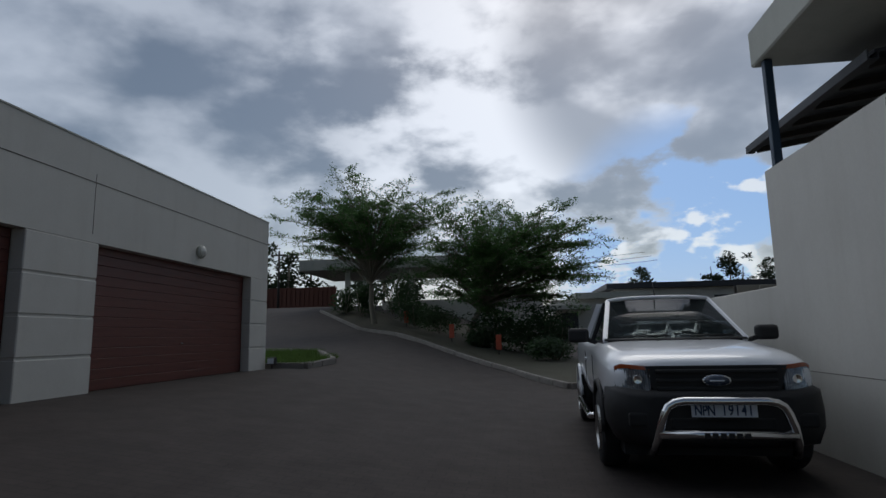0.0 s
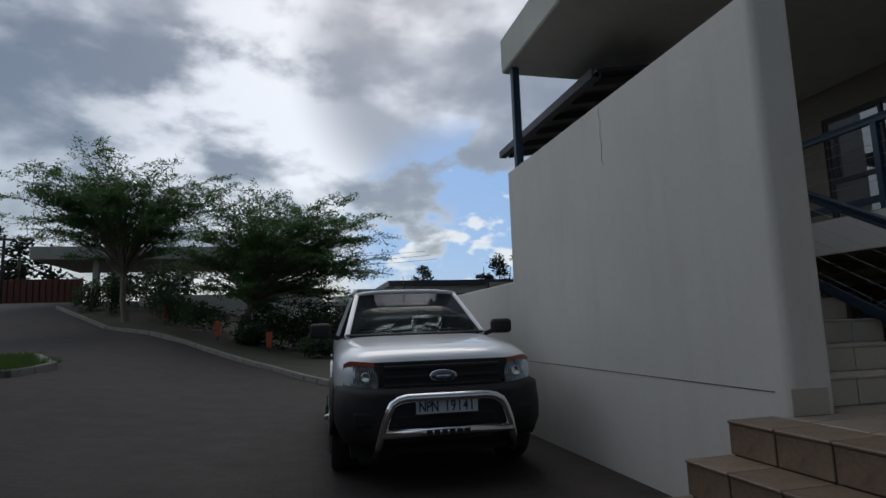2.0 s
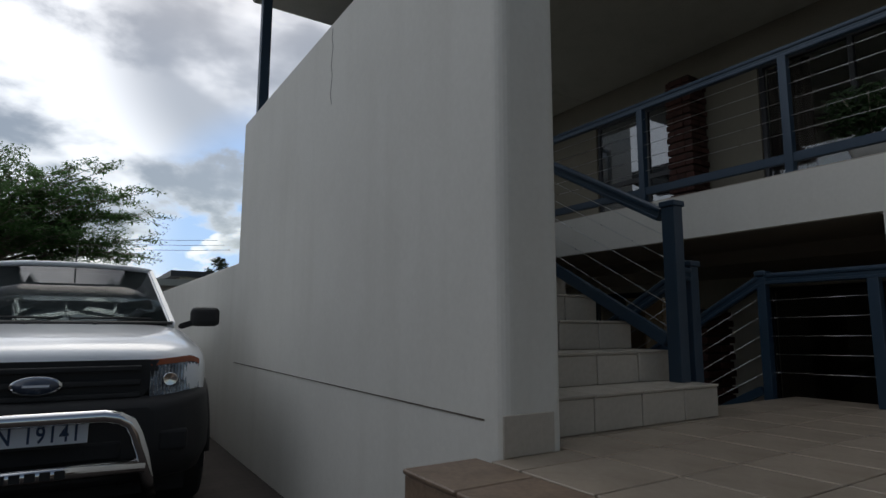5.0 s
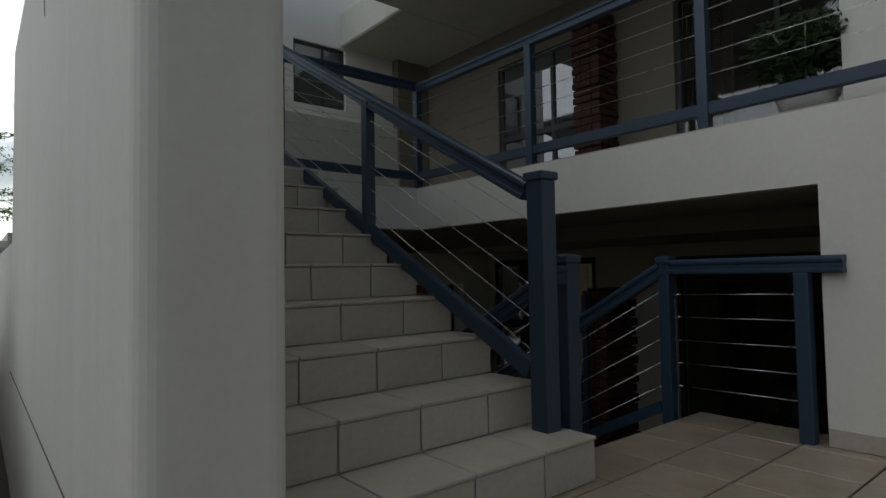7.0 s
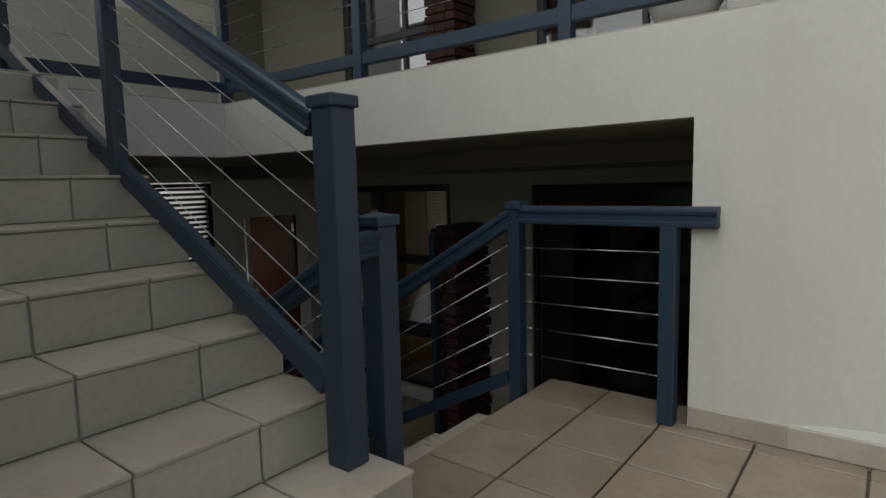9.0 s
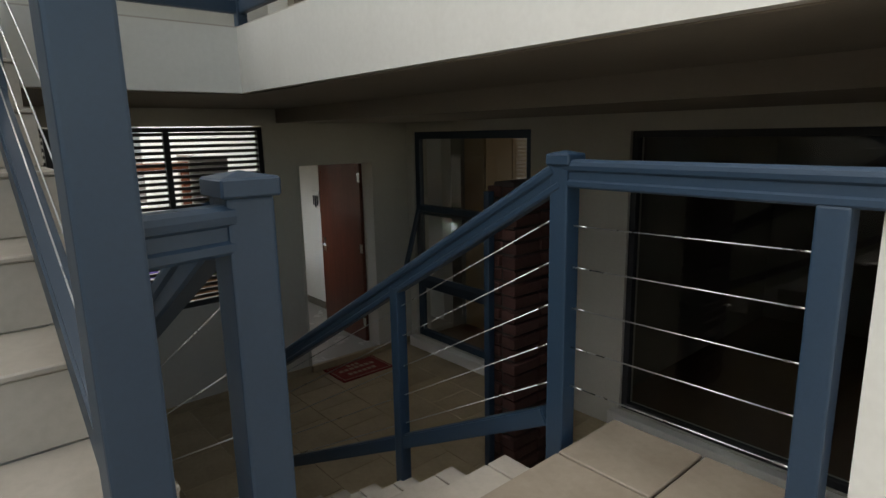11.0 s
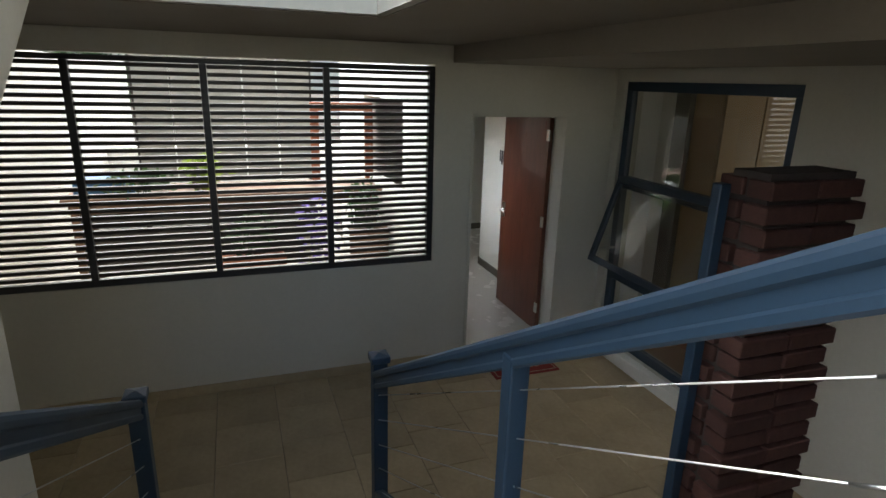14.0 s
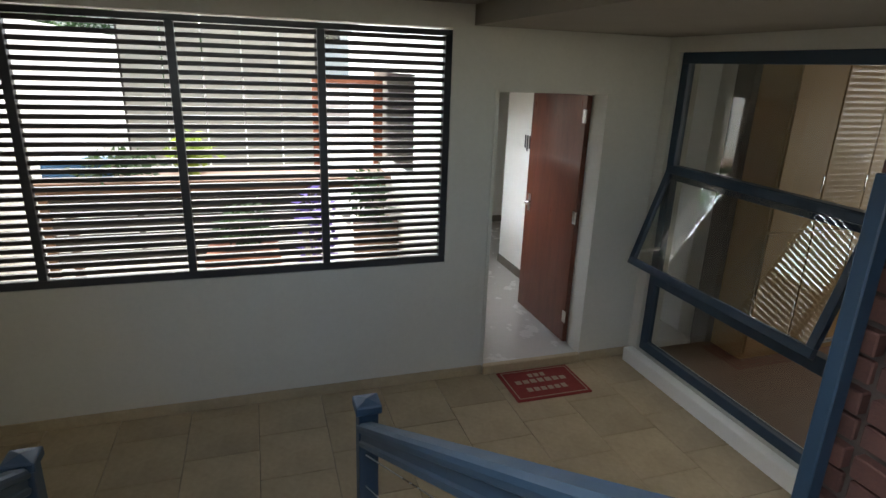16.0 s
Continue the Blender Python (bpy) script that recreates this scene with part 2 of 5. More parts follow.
M["car_paint"] = material("white_car_paint", (0.84, 0.86, 0.88), (0.81, 0.83, 0.86), 0.32, scale=1, fine_scale=8, bump=0, coat=0.8)
M["plastic"] = material("black_plastic", (0.013, 0.013, 0.014), (0.010, 0.010, 0.011), 0.62, fine_scale=160, bump=0.12, depth=0.002)
M["rubber"] = material("tyre_rubber", (0.016, 0.016, 0.017), (0.012, 0.012, 0.012), 0.8, fine_scale=90, bump=0.3)
M["amber"] = material("amber_lens", (0.35, 0.075, 0.02), (0.28, 0.055, 0.015), 0.12, bump=0, coat=0.6)
M["lamp_reflector"] = material("lamp_reflector", (0.50, 0.52, 0.54), (0.10, 0.10, 0.11), 0.14, 0.9, scale=22, fine_scale=60, bump=0.5, var=0.9)
M["plate"] = material("number_plate_white", (0.72, 0.75, 0.80), (0.68, 0.71, 0.76), 0.35, fine_scale=80, bump=0.02)
M["plate_text"] = material("plate_text_blue", (0.03, 0.055, 0.12), None, 0.5, bump=0)
M["cab"] = material("cabin_fabric", (0.022, 0.022, 0.024), (0.015, 0.015, 0.017), 0.9, fine_scale=120, bump=0.2)
M["paper"] = material("pale_sticker", (0.45, 0.52, 0.50), None, 0.5, bump=0)
M["car_glass"] = glass("car_glass", (0.10, 0.122, 0.125))
M["car_glass"].node_tree.nodes["Principled BSDF"].inputs["IOR"].default_value = 1.12
M["car_glass"].node_tree.nodes["Principled BSDF"].inputs["Transmission Weight"].default_value = 0.85
M["glass"] = glass("window_glass", (0.80, 0.84, 0.84))
M["mirror_glass"] = glass("reflective_tinted_glass", (0.10, 0.11, 0.12))
M["mirror_glass"].node_tree.nodes["Principled BSDF"].inputs["IOR"].default_value = 2.6
M["mirror_glass"].node_tree.nodes["Principled BSDF"].inputs["Transmission Weight"].default_value = 0.4
M["clear"] = glass("lamp_glass", (0.95, 0.97, 0.97))
M["badge"] = material("badge_blue", (0.06, 0.075, 0.11), None, 0.25, bump=0, coat=0.5)
M["roof"] = material("dark_roof_sheet", (0.040, 0.042, 0.048), (0.030, 0.031, 0.036), 0.5, fine_scale=40, bump=0.1)
M["timber_dark"] = material("dark_rafter", (0.050, 0.042, 0.036), (0.034, 0.028, 0.024), 0.7, fine_scale=40, bump=0.2)
M["orange"] = material("orange_marker", (0.48, 0.085, 0.035), (0.36, 0.06, 0.025), 0.5, fine_scale=40, bump=0.1)
M["terracotta"] = material("terracotta", (0.30, 0.105, 0.055), (0.21, 0.07, 0.038), 0.8, fine_scale=40, bump=0.2)
M["wood"] = material("weathered_timber", (0.17, 0.085, 0.045), (0.10, 0.05, 0.028), 0.6, scale=3, fine_scale=30, bump=0.2, stretch=(0.6, 5, 5))
M["pale_wood"] = material("yellow_timber", (0.48, 0.30, 0.13), (0.38, 0.22, 0.085), 0.45, scale=2, fine_scale=22, bump=0.1, stretch=(5, 5, 0.5))
M["mat_red"] = material("red_coir_mat", (0.26, 0.030, 0.024), (0.17, 0.020, 0.017), 0.95, scale=12, fine_scale=180, bump=0.8, depth=0.004)
M["mat_cream"] = material("mat_print", (0.42, 0.33, 0.25), (0.30, 0.21, 0.16), 0.95, fine_scale=160, bump=0.5)
M["pot_white"] = material("glazed_pot", (0.60, 0.60, 0.57), (0.50, 0.50, 0.47), 0.45, scale=8, fine_scale=50, bump=0.15)
M["soil"] = material("soil", (0.05, 0.036, 0.026), None, 0.95, fine_scale=60, bump=0.7)
M["curtain"] = material("heavy_curtain", (0.052, 0.036, 0.030), (0.034, 0.024, 0.020), 0.9, scale=4, fine_scale=60, bump=0.3, stretch=(3, 9, 0.4))
# dark colour that makes the rooms behind the glass look unlit
M["dark_room"] = material("dim_room_tone", (0.16, 0.145, 0.12), (0.13, 0.118, 0.10), 0.9, bump=0.05)
# the gallery's shade is put into this dark wall colour
M["gallery_shade"] = streaks("gallery_shade", (0.21, 0.19, 0.15), (0.18, 0.162, 0.128), (0.15, 0.135, 0.105))
M["far_green"] = material("far_trees", (0.040, 0.060, 0.030), (0.026, 0.042, 0.022), 0.9, scale=0.4, fine_scale=3, bump=0)
M["paving_pale"] = material("pale_paving", (0.30, 0.285, 0.25), (0.23, 0.22, 0.19), 0.85, scale=2, fine_scale=40, bump=0.2)
M["blue_cloth"] = material("blue_plastic_tub", (0.05, 0.16, 0.34), None, 0.5, bump=0)
M["rust_fence"] = material("rust_brown_fence", (0.16, 0.062, 0.040), (0.11, 0.042, 0.028), 0.8, scale=2, fine_scale=20, bump=0.2, stretch=(6, 6, 0.4))
M["fixture"] = material("opal_lamp_glass", (0.72, 0.70, 0.62), (0.66, 0.64, 0.56), 0.25, bump=0)


# thin leaves let light through
for key in ("leaf", "leaf_dark", "leaf_lime", "far_green", "grass"):
    nt = M[key].node_tree
    b, o = nt.nodes["Principled BSDF"], nt.nodes["Material Output"]
    t, x = nt.nodes.new("ShaderNodeBsdfTranslucent"), nt.nodes.new("ShaderNodeMixShader")
    nt.links.new(b.inputs["Base Color"].links[0].from_socket, t.inputs["Color"])
    x.inputs[0].default_value = 0.55
    nt.links.new(b.outputs[0], x.inputs[1])
    nt.links.new(t.outputs[0], x.inputs[2])
    nt.links.new(x.outputs[0], o.inputs["Surface"])


# ---- mesh helpers ----
def quad_box(bm, a, b):
    """A box from corner a to corner b; returns its vertices."""
    (x0, y0, z0), (x1, y1, z1) = a, b
    v = [bm.verts.new(p) for p in ((x0, y0, z0), (x1, y0, z0), (x1, y1, z0), (x0, y1, z0), (x0, y0, z1), (x1, y0, z1), (x1, y1, z1), (x0, y1, z1))]
    for f in ((3, 2, 1, 0), (4, 5, 6, 7), (0, 1, 5, 4), (1, 2, 6, 5), (2, 3, 7, 6), (3, 0, 4, 7)):
        bm.faces.new([v[i] for i in f])
    return v


def box(a, b, bevel=0.0, seg=1):
    bm = bmesh.new()
    lo = [min(p, q) for p, q in zip(a, b)]
    hi = [max(p, q) for p, q in zip(a, b)]
    quad_box(bm, lo, hi)
    if bevel:
        bmesh.ops.bevel(bm, geom=bm.edges[:], offset=bevel, segments=seg, affect="EDGES", profile=0.6)
    return bm


def boxes(*pairs, bevel=0.0):
    bm = bmesh.new()
    for a, b in pairs:
        quad_box(bm, [min(p, q) for p, q in zip(a, b)], [max(p, q) for p, q in zip(a, b)])
    if bevel:
        bmesh.ops.bevel(bm, geom=bm.edges[:], offset=bevel, segments=1, affect="EDGES")
    return bm


def beam(p, q, w, h, bevel=0.0, bm=None):
    """A bar of width w and height h from p to q, its height upright."""
    made = bm or bmesh.new()
    p, q = Vector(p), Vector(q)
    d = (q - p).normalized()
    side = d.cross(Vector((0, 0, 1)))
    side = side.normalized() if side.length > 1e-4 else Vector((1, 0, 0))
    up = side.cross(d)
    v = [made.verts.new(e + side * sx * w / 2 + up * sz * h / 2) for e in (p, q) for sx, sz in ((-1, -1), (1, -1), (1, 1), (-1, 1))]
    fs = [made.faces.new([v[i] for i in f]) for f in ((0, 1, 2, 3), (7, 6, 5, 4), (0, 4, 5, 1), (1, 5, 6, 2), (2, 6, 7, 3), (3, 7, 4, 0))]
    bmesh.ops.recalc_face_normals(made, faces=fs)
    if bevel:
        bmesh.ops.bevel(made, geom=list({e for f in fs for e in f.edges}), offset=bevel, segments=2, affect="EDGES")
    return made


def tube(points, r, n=8, bm=None, caps=True):
    """A round bar along points; r may be one radius or one for each point."""
    made = bm or bmesh.new()
    pts = [Vector(p) for p in points]
    rs = r if isinstance(r, (list, tuple)) else [r] * len(pts)
    rings, ref = [], None
    for i, p in enumerate(pts):
        d = (pts[min(i + 1, len(pts) - 1)] - pts[max(i - 1, 0)]).normalized()
        if ref is None:
            ref = Vector((0, 0, 1)) if abs(d.z) < 0.9 else Vector((1, 0, 0))
        s = d.cross(ref).normalized()
        ref = s.cross(d)
        rings.append([made.verts.new(p + (s * math.cos(a) + ref * math.sin(a)) * rs[i]) for a in [k * math.tau / n for k in range(n)]])
    for a, b in zip(rings, rings[1:]):
        for k in range(n):
            f = made.faces.new((a[k], a[(k + 1) % n], b[(k + 1) % n], b[k]))
            f.smooth = True
    if caps:
        made.faces.new(rings[0])
        made.faces.new(rings[-1][::-1])
    return made


def lathe(profile, centre, n=28, bm=None):
    """Turn a profile of (radius, height) about a vertical axis."""
    made = bm or bmesh.new()
    rings = [[made.verts.new((centre[0] + r * math.cos(k * math.tau / n), centre[1] + r * math.sin(k * math.tau / n), centre[2] + z)) for k in range(n)] for r, z in profile]
    for a, b in zip(rings, rings[1:]):
        for k in range(n):
            f = made.faces.new((a[k], a[(k + 1) % n], b[(k + 1) % n], b[k]))
            f.smooth = True
    made.faces.new(rings[0][::-1])
    made.faces.new(rings[-1])
    return made


def loft(rings, bm=None, closed=True, smooth=True, caps=True):
    made = bm or bmesh.new()
    vs = [[made.verts.new(p) for p in r] for r in rings]
    for a, b in zip(vs, vs[1:]):
        for k in range(len(a) if closed else len(a) - 1):
            f = made.faces.new((a[k], a[(k + 1) % len(a)], b[(k + 1) % len(a)], b[k]))
            f.smooth = smooth
    if caps and closed:
        made.faces.new(vs[0][::-1])
        made.faces.new(vs[-1])
    return made


def thing(name, at, label, category, group="", kind=""):
    ob = new(name)
    ob.location = at
    ob.empty_display_size = 0.1
    return tagged(ob, label, category, group, kind)


def place_of(ob):
    m = Matrix.Translation(ob.location) if ob.parent is None else Matrix()
    return m


def part(name, bm, mat, parent=None, label="", normals=True):
    """Link a bmesh, given in world places, as one mesh, under a thing or under a part."""
    if normals:
        bmesh.ops.recalc_face_normals(bm, faces=bm.faces[:])
    me = bpy.data.meshes.new(name)
    bm.to_mesh(me)
    bm.free()
    me.materials.append(M[mat] if isinstance(mat, str) else mat)
    ob = new(name, me)
    if parent is not None:
        ob.parent = parent
        if parent.parent is None:
            ob.matrix_parent_inverse = Matrix.Translation(parent.location).inverted()
    if label:
        tagged(ob, label)
    return ob


def solid(name, bm, mat, label, category, kind="structure", group=""):
    return tagged(part(name, bm, mat), label, category, group, kind)


PIECE = {}


def piece(name, size, at, mat, parent, bevel=0.003, turn=None):
    """One tile, brick or slat: pieces of one size share their mesh. at is the middle."""
    key = (name, mat, tuple(round(s, 3) for s in size))
    if key not in PIECE:
        h = [s / 2 for s in size]
        bm = box([-s for s in h], h, bevel)
        me = bpy.data.meshes.new(name)
        bm.to_mesh(me)
        bm.free()
        me.materials.append(M[mat])
        PIECE[key] = me
    ob = new(name, PIECE[key])
    ob.parent = parent
    if parent.parent is None:
        ob.matrix_parent_inverse = Matrix.Translation(parent.location).inverted()
    ob.matrix_basis = Matrix.Translation(at) @ (turn or Matrix())
    return ob


# ---- ground ----
L, F, U = 0.745, -0.68, 2.32          # entrance landing, lower court, upper gallery
SLAB = 1.95                            # underside of the gallery


def ground_z(x, y):
    s = min(max((1 - x) / 7, 0), 1)
    s = s * s * (3 - 2 * s)
    w = min(max((4 - x) / 9, 0), 1) * 0.78 + 0.22
    rise = float(np.interp(y, (15, 19, 24.6, 29, 35.5, 44, 60, 300), (0, 0.25, 0.58, 1.05, 2.35, 3.16, 3.3, 3.3)))
    return 0.63 * s + rise * w


def ground_mesh():
    xs = [-600, -300, -150, -80, -50, -35] + [-28 + i * 1.5 for i in range(20)] + [1.5, 2.2, 2.9, 3.30, 3.42, 5, 7, 9, 12, 16, 22, 30, 45, 80, 150, 300, 600]
    ys = [-600, -300, -150, -80, -40, -20, -12, -8, -5, -2, 0, 1.5, 3.0, 3.58, 3.70, 5, 7] + [8.5 + i * 1.5 for i in range(36)] + [66, 75, 90, 120, 180, 300, 600]
    bm = bmesh.new()
    grid = []
    for x in xs:
        row = []
        for y in ys:
            z = ground_z(x, y)
            if x > 3.35 and 3.65 < y < 24:
                z = F - 0.10
            row.append(bm.verts.new((x, y, z)))
        grid.append(row)
    for i in range(len(xs) - 1):
        for j in range(len(ys) - 1):
            f = bm.faces.new((grid[i][j], grid[i + 1][j], grid[i + 1][j + 1], grid[i][j + 1]))
            f.smooth = True
    return bm


def paver_material():
    """Small interlocking pavers, too dark to pick apart, with tyre grime."""
    m = M["paver"]
    n, l = m.node_tree.nodes, m.node_tree.links
    b = n["Principled BSDF"]
    tc, br = n.new("ShaderNodeTexCoord"), n.new("ShaderNodeTexBrick")
    br.inputs["Scale"].default_value = 1
    br.inputs["Brick Width"].default_value, br.inputs["Row Height"].default_value, br.inputs["Mortar Size"].default_value = 0.22, 0.11, 0.006
    br.inputs["Color1"].default_value, br.inputs["Color2"].default_value, br.inputs["Mortar"].default_value = (1, 0.97, 0.95, 1), (0.78, 0.74, 0.72, 1), (0.45, 0.43, 0.42, 1)
    l.new(tc.outputs["Object"], br.inputs["Vector"])
    mx = n.new("ShaderNodeMix")
    mx.data_type, mx.blend_type = "RGBA", "MULTIPLY"
    mx.inputs[0].default_value = 0.8
    l.new(b.inputs["Base Color"].links[0].from_socket, mx.inputs[6])
    l.new(br.outputs["Color"], mx.inputs[7])
    l.new(mx.outputs[2], b.inputs["Base Color"])


paver_material()
solid("ground", ground_mesh(), "paver", "dark brown interlocking paver driveway rising towards a crest", "driveway")

# ---- large structure ----
WX0, WX1, WY0, WY1 = 3.25, 3.565, 3.755, 8.06
wall_west = bmesh.new()
v = quad_box(wall_west, (WX0, WY0, -0.8), (WX1, WY1, 3.33))
tops = [e for e in wall_west.edges if all(abs(p.co.y - WY0) < 1e-4 for p in e.verts) and abs(e.verts[0].co.z - e.verts[1].co.z) > 1]
bmesh.ops.bevel(wall_west, geom=tops, offset=0.055, segments=5, affect="EDGES", profile=0.5)
solid("wall_west", wall_west, "plaster", "tall cream plaster wall beside the parked pickup", "wall")
solid("wall_joint", beam((WX0 - 0.0015, WY0 + 0.12, 0.87), (WX0 - 0.0015, WY1, 0.87), 0.004, 0.006), "grout", "thin dark plaster joint along the tall wall", "joint")
crack = [(WX0 - 0.001, 5.62 + 0.015 * math.sin(i * 2.1), 3.3 - i * 0.07) for i in range(9)]
solid("wall_crack", tube(crack, 0.0022, 4), "grout", "fine hairline crack in cream plaster", "crack")
solid("wall_low", box((WX0 + 0.004, WY1, -0.8), (WX1 - 0.004, 17, 1.87), 0.01), "plaster", "lower cream garden wall behind the pickup", "wall")

# landing and the flights
solid("landing_base", boxes(((2.885, -0.5, -0.1), (6.19, 3.745, L - 0.014)), ((3.50, 3.745, -0.75), (6.25, 4.20, L - 0.014))), "grout", "bedding under the entrance landing", "floor")
landing = thing("floor_landing", (4.5, 2.5, L), "square beige ceramic tiles with dark joints on the landing", "floor", kind="structure")
PITCH, J = 0.338, 0.009


def tile_field(parent, mat, x_lines, y_lines, z, t=0.014, name="tile", joint=J):
    for x0, x1 in zip(x_lines, x_lines[1:]):
        for y0, y1 in zip(y_lines, y_lines[1:]):
            if x1 - x0 > 0.03 and y1 - y0 > 0.03:
                piece(name, (x1 - x0 - joint, y1 - y0 - joint, t), ((x0 + x1) / 2, (y0 + y1) / 2, z - t / 2), mat, parent)


lx = [3.185] + [5.955 - PITCH * k for k in range(7, -1, -1) if 5.955 - PITCH * k > 3.22] + [6.262]
ly = [3.592 - PITCH * k for k in range(10, -1, -1)]
tile_field(landing, "tile_landing", lx, ly, L)
tile_field(landing, "tile_landing", [q for q in lx if q < 3.56] + [3.575], [3.592, 3.757], L)
tile_field(landing, "tile_landing", [3.575] + [q for q in lx if q > 3.60], [3.592, 3.90, 4.21], L)

# brown entrance steps, four risers down to the driveway on the west side
steps = thing("entrance_steps", (2.4, 2, 0), "rustic brown tiled entrance steps with worn edges", "steps", kind="structure")
RISE = L / 4
for k in range(4):
    top, x0 = L - RISE * k, 2.87 - 0.29 * k
    part("step_core", boxes(((x0 + 0.016, -0.5, -0.05), (3.17 if k == 0 else x0 + 0.31, 3.815, top - 0.017))), "grout", steps)
    for j in range(13):
        y1 = 3.83 - j * 0.33
        depth = 0.315 if k == 0 else 0.30
        piece("tread_tile", (depth, 0.323, 0.018), (x0 + depth / 2 - 0.008, y1 - 0.165, top - 0.009), "tile_brown", steps, 0.005)
        if k < 4:
            piece("riser_tile", (0.016, 0.318, RISE - 0.024), (x0 + 0.008, y1 - 0.165, top - 0.018 - (RISE - 0.024) / 2 - 0.002), "tile_brown", steps, 0.004)
    for s in range(1 if k else 2):
        piece("side_tile", (0.14, 0.014, RISE - 0.024), (x0 + 0.09 + s * 0.15, 3.823, top - 0.02 - (RISE - 0.024) / 2), "tile_brown", steps, 0.004)

# flight up to the gallery
UPR, UPT = (U - L) / 9, 0.2875
flight_up = thing("stair_up", (4.2, 5, L), "beige tiled staircase rising to the gallery", "stairs", kind="structure")
sx = [3.575, 3.938, 4.275, 4.612, 4.91]
for n in range(1, 9):
    y0, z1 = 3.945 + UPT * (n - 1), L + UPR * n
    for a, b in zip(sx, sx[1:]):
        piece("tread_tile", (b - a - 0.006, UPT + 0.012, 0.014), ((a + b) / 2, y0 + UPT / 2 - 0.002, z1 - 0.007), "tile", flight_up)
        piece("riser_tile", (b - a - 0.006, 0.012, UPR - 0.018), ((a + b) / 2, y0 + 0.007, z1 - 0.016 - (UPR - 0.018) / 2), "tile", flight_up)
outline = [(3.96, F - 0.02)]
for n in range(1, 10):
    y0, z1 = 3.96 + UPT * (n - 1), L + UPR * n - 0.015
    outline += [(y0, z1 - UPR if n > 1 else z1 - 0.001), (y0, z1)] if n > 1 else [(y0, z1)]
outline = outline[:-1] + [(6.25, SLAB), (5.53, 1.42), (5.53, F - 0.02)]
bm = bmesh.new()
ends = [bm.faces.new([bm.verts.new((x, y, z)) for y, z in outline]) for x in (3.575, 4.895)]
m = len(outline)
for k in range(m):
    va, vb = ends[0].verts, ends[1].verts
    bm.faces.new((va[k], va[(k + 1) % m], vb[(k + 1) % m], vb[k]))
bm.normal_update()
bmesh.ops.triangulate(bm, faces=ends)
bmesh.ops.recalc_face_normals(bm, faces=bm.faces[:])
part("stair_core", bm, "plaster_in", flight_up)
y9 = 3.945 + UPT * 8
for a, b in zip(sx, sx[1:]):
    piece("riser_tile", (b - a - 0.006, 0.012, UPR - 0.018), ((a + b) / 2, y9 + 0.007, U - 0.016 - (UPR - 0.018) / 2), "tile", flight_up)

# flight down to the court
DNR, DNT = (L - F) / 8, 0.288
flight_down = thing("stair_down", (5.5, 5.2, F), "beige tiled staircase going down to the lower court", "stairs", kind="structure")
dx = [5.10, 5.28, 5.617, 5.955, 6.05]
for n in range(1, 8):
    y0, z1 = 4.21 + DNT * (n - 1), L - DNR * n
    part("stair_core", box((5.10, y0, F - 0.02), (6.05, y0 + DNT, z1 - 0.015)), "plaster_in", flight_down)
    for a, b in zip(dx, dx[1:]):
        piece("tread_tile", (b - a - 0.006, DNT + 0.008, 0.014), ((a + b) / 2, y0 + DNT / 2 + 0.006, z1 - 0.007), "tile", flight_down)
for n in range(0, 8):
    y0, z1 = 4.21 + DNT * n, L - DNR * n
    for a, b in zip(dx, dx[1:]):
        piece("riser_tile", (b - a - 0.006, 0.010, DNR - 0.02), ((a + b) / 2, y0 + 0.005, z1 - 0.018 - (DNR - 0.02) / 2), "tile", flight_down)

# lower court
floor_low = thing("floor_court", (6.5, 6.5, F), "worn ochre stone-look tiles in the lower court", "floor", kind="structure")
solid("court_base", box((3.50, 3.2, F - 0.3), (8.55, 8.33, F - 0.012)), "grout", "bedding under the court tiles", "floor")
fx = [3.5 + 0.42 * k for k in range(13)]
for i, (a, b) in enumerate(zip(fx, fx[1:])):
    fy = [3.2, 3.45 + 0.14 * (i % 3)] + [3.45 + 0.14 * (i % 3) + 0.42 * k for k in range(1, 12) if 3.45 + 0.14 * (i % 3) + 0.42 * k < 8.25] + [8.325]
    tile_field(floor_low, "tile_low", [a, min(b, 8.55)], [y for y in fy if (y >= 3.2)], F, 0.012, joint=0.003)
solid("baseboard_court", boxes(((3.5, 8.313, F), (7.235, 8.325, F + 0.075)), ((8.09, 8.313, F), (8.55, 8.325, F + 0.075)), bevel=0.002), "tile_low", "ochre tile baseboard in the court", "baseboard")
base_l = thing("baseboard_landing", (6.04, 2, L), "beige tile baseboard with a pale plaster bloom above", "baseboard", kind="structure")
for k in range(9):
    y1 = 3.50 - k * 0.338
    piece("tile", (0.010, 0.331, 0.085), (6.044, y1 - 0.169, L + 0.0435), "tile", base_l)
piece("tile", (0.255, 0.010, 0.155), (3.372, 3.751, L + 0.078), "tile", base_l)

# walls round the court
wall_east_low = solid("wall_landing", boxes(((6.05, -4, -0.8), (6.35, 3.5, U - 0.01))), "plaster", "cream plaster wall beside the landing", "wall")
rb = random.Random(4)
bm = bmesh.new()
for k in range(26):
    y = 0.2 + 3.2 * k / 26
    h0 = 0.088
    h1 = h0 + 0.002 + (0.035 + 0.10 * rb.random() ** 2 + 0.05 * math.sin(k * 0.9) ** 2) * max(0.0, min(1.0, k / 5, (24 - k) / 7))
    row = [bm.verts.new((6.047, y, L + z)) for z in (h0, (h0 + h1) / 2, h1)]
    if k:
        for j in range(2):
            bm.faces.new((last[j], row[j], row[j + 1], last[j + 1]))
    last = row
bloom = solid("plaster_bloom", bm, "bloom", "pale salt bloom on damp plaster above the baseboard", "stain")
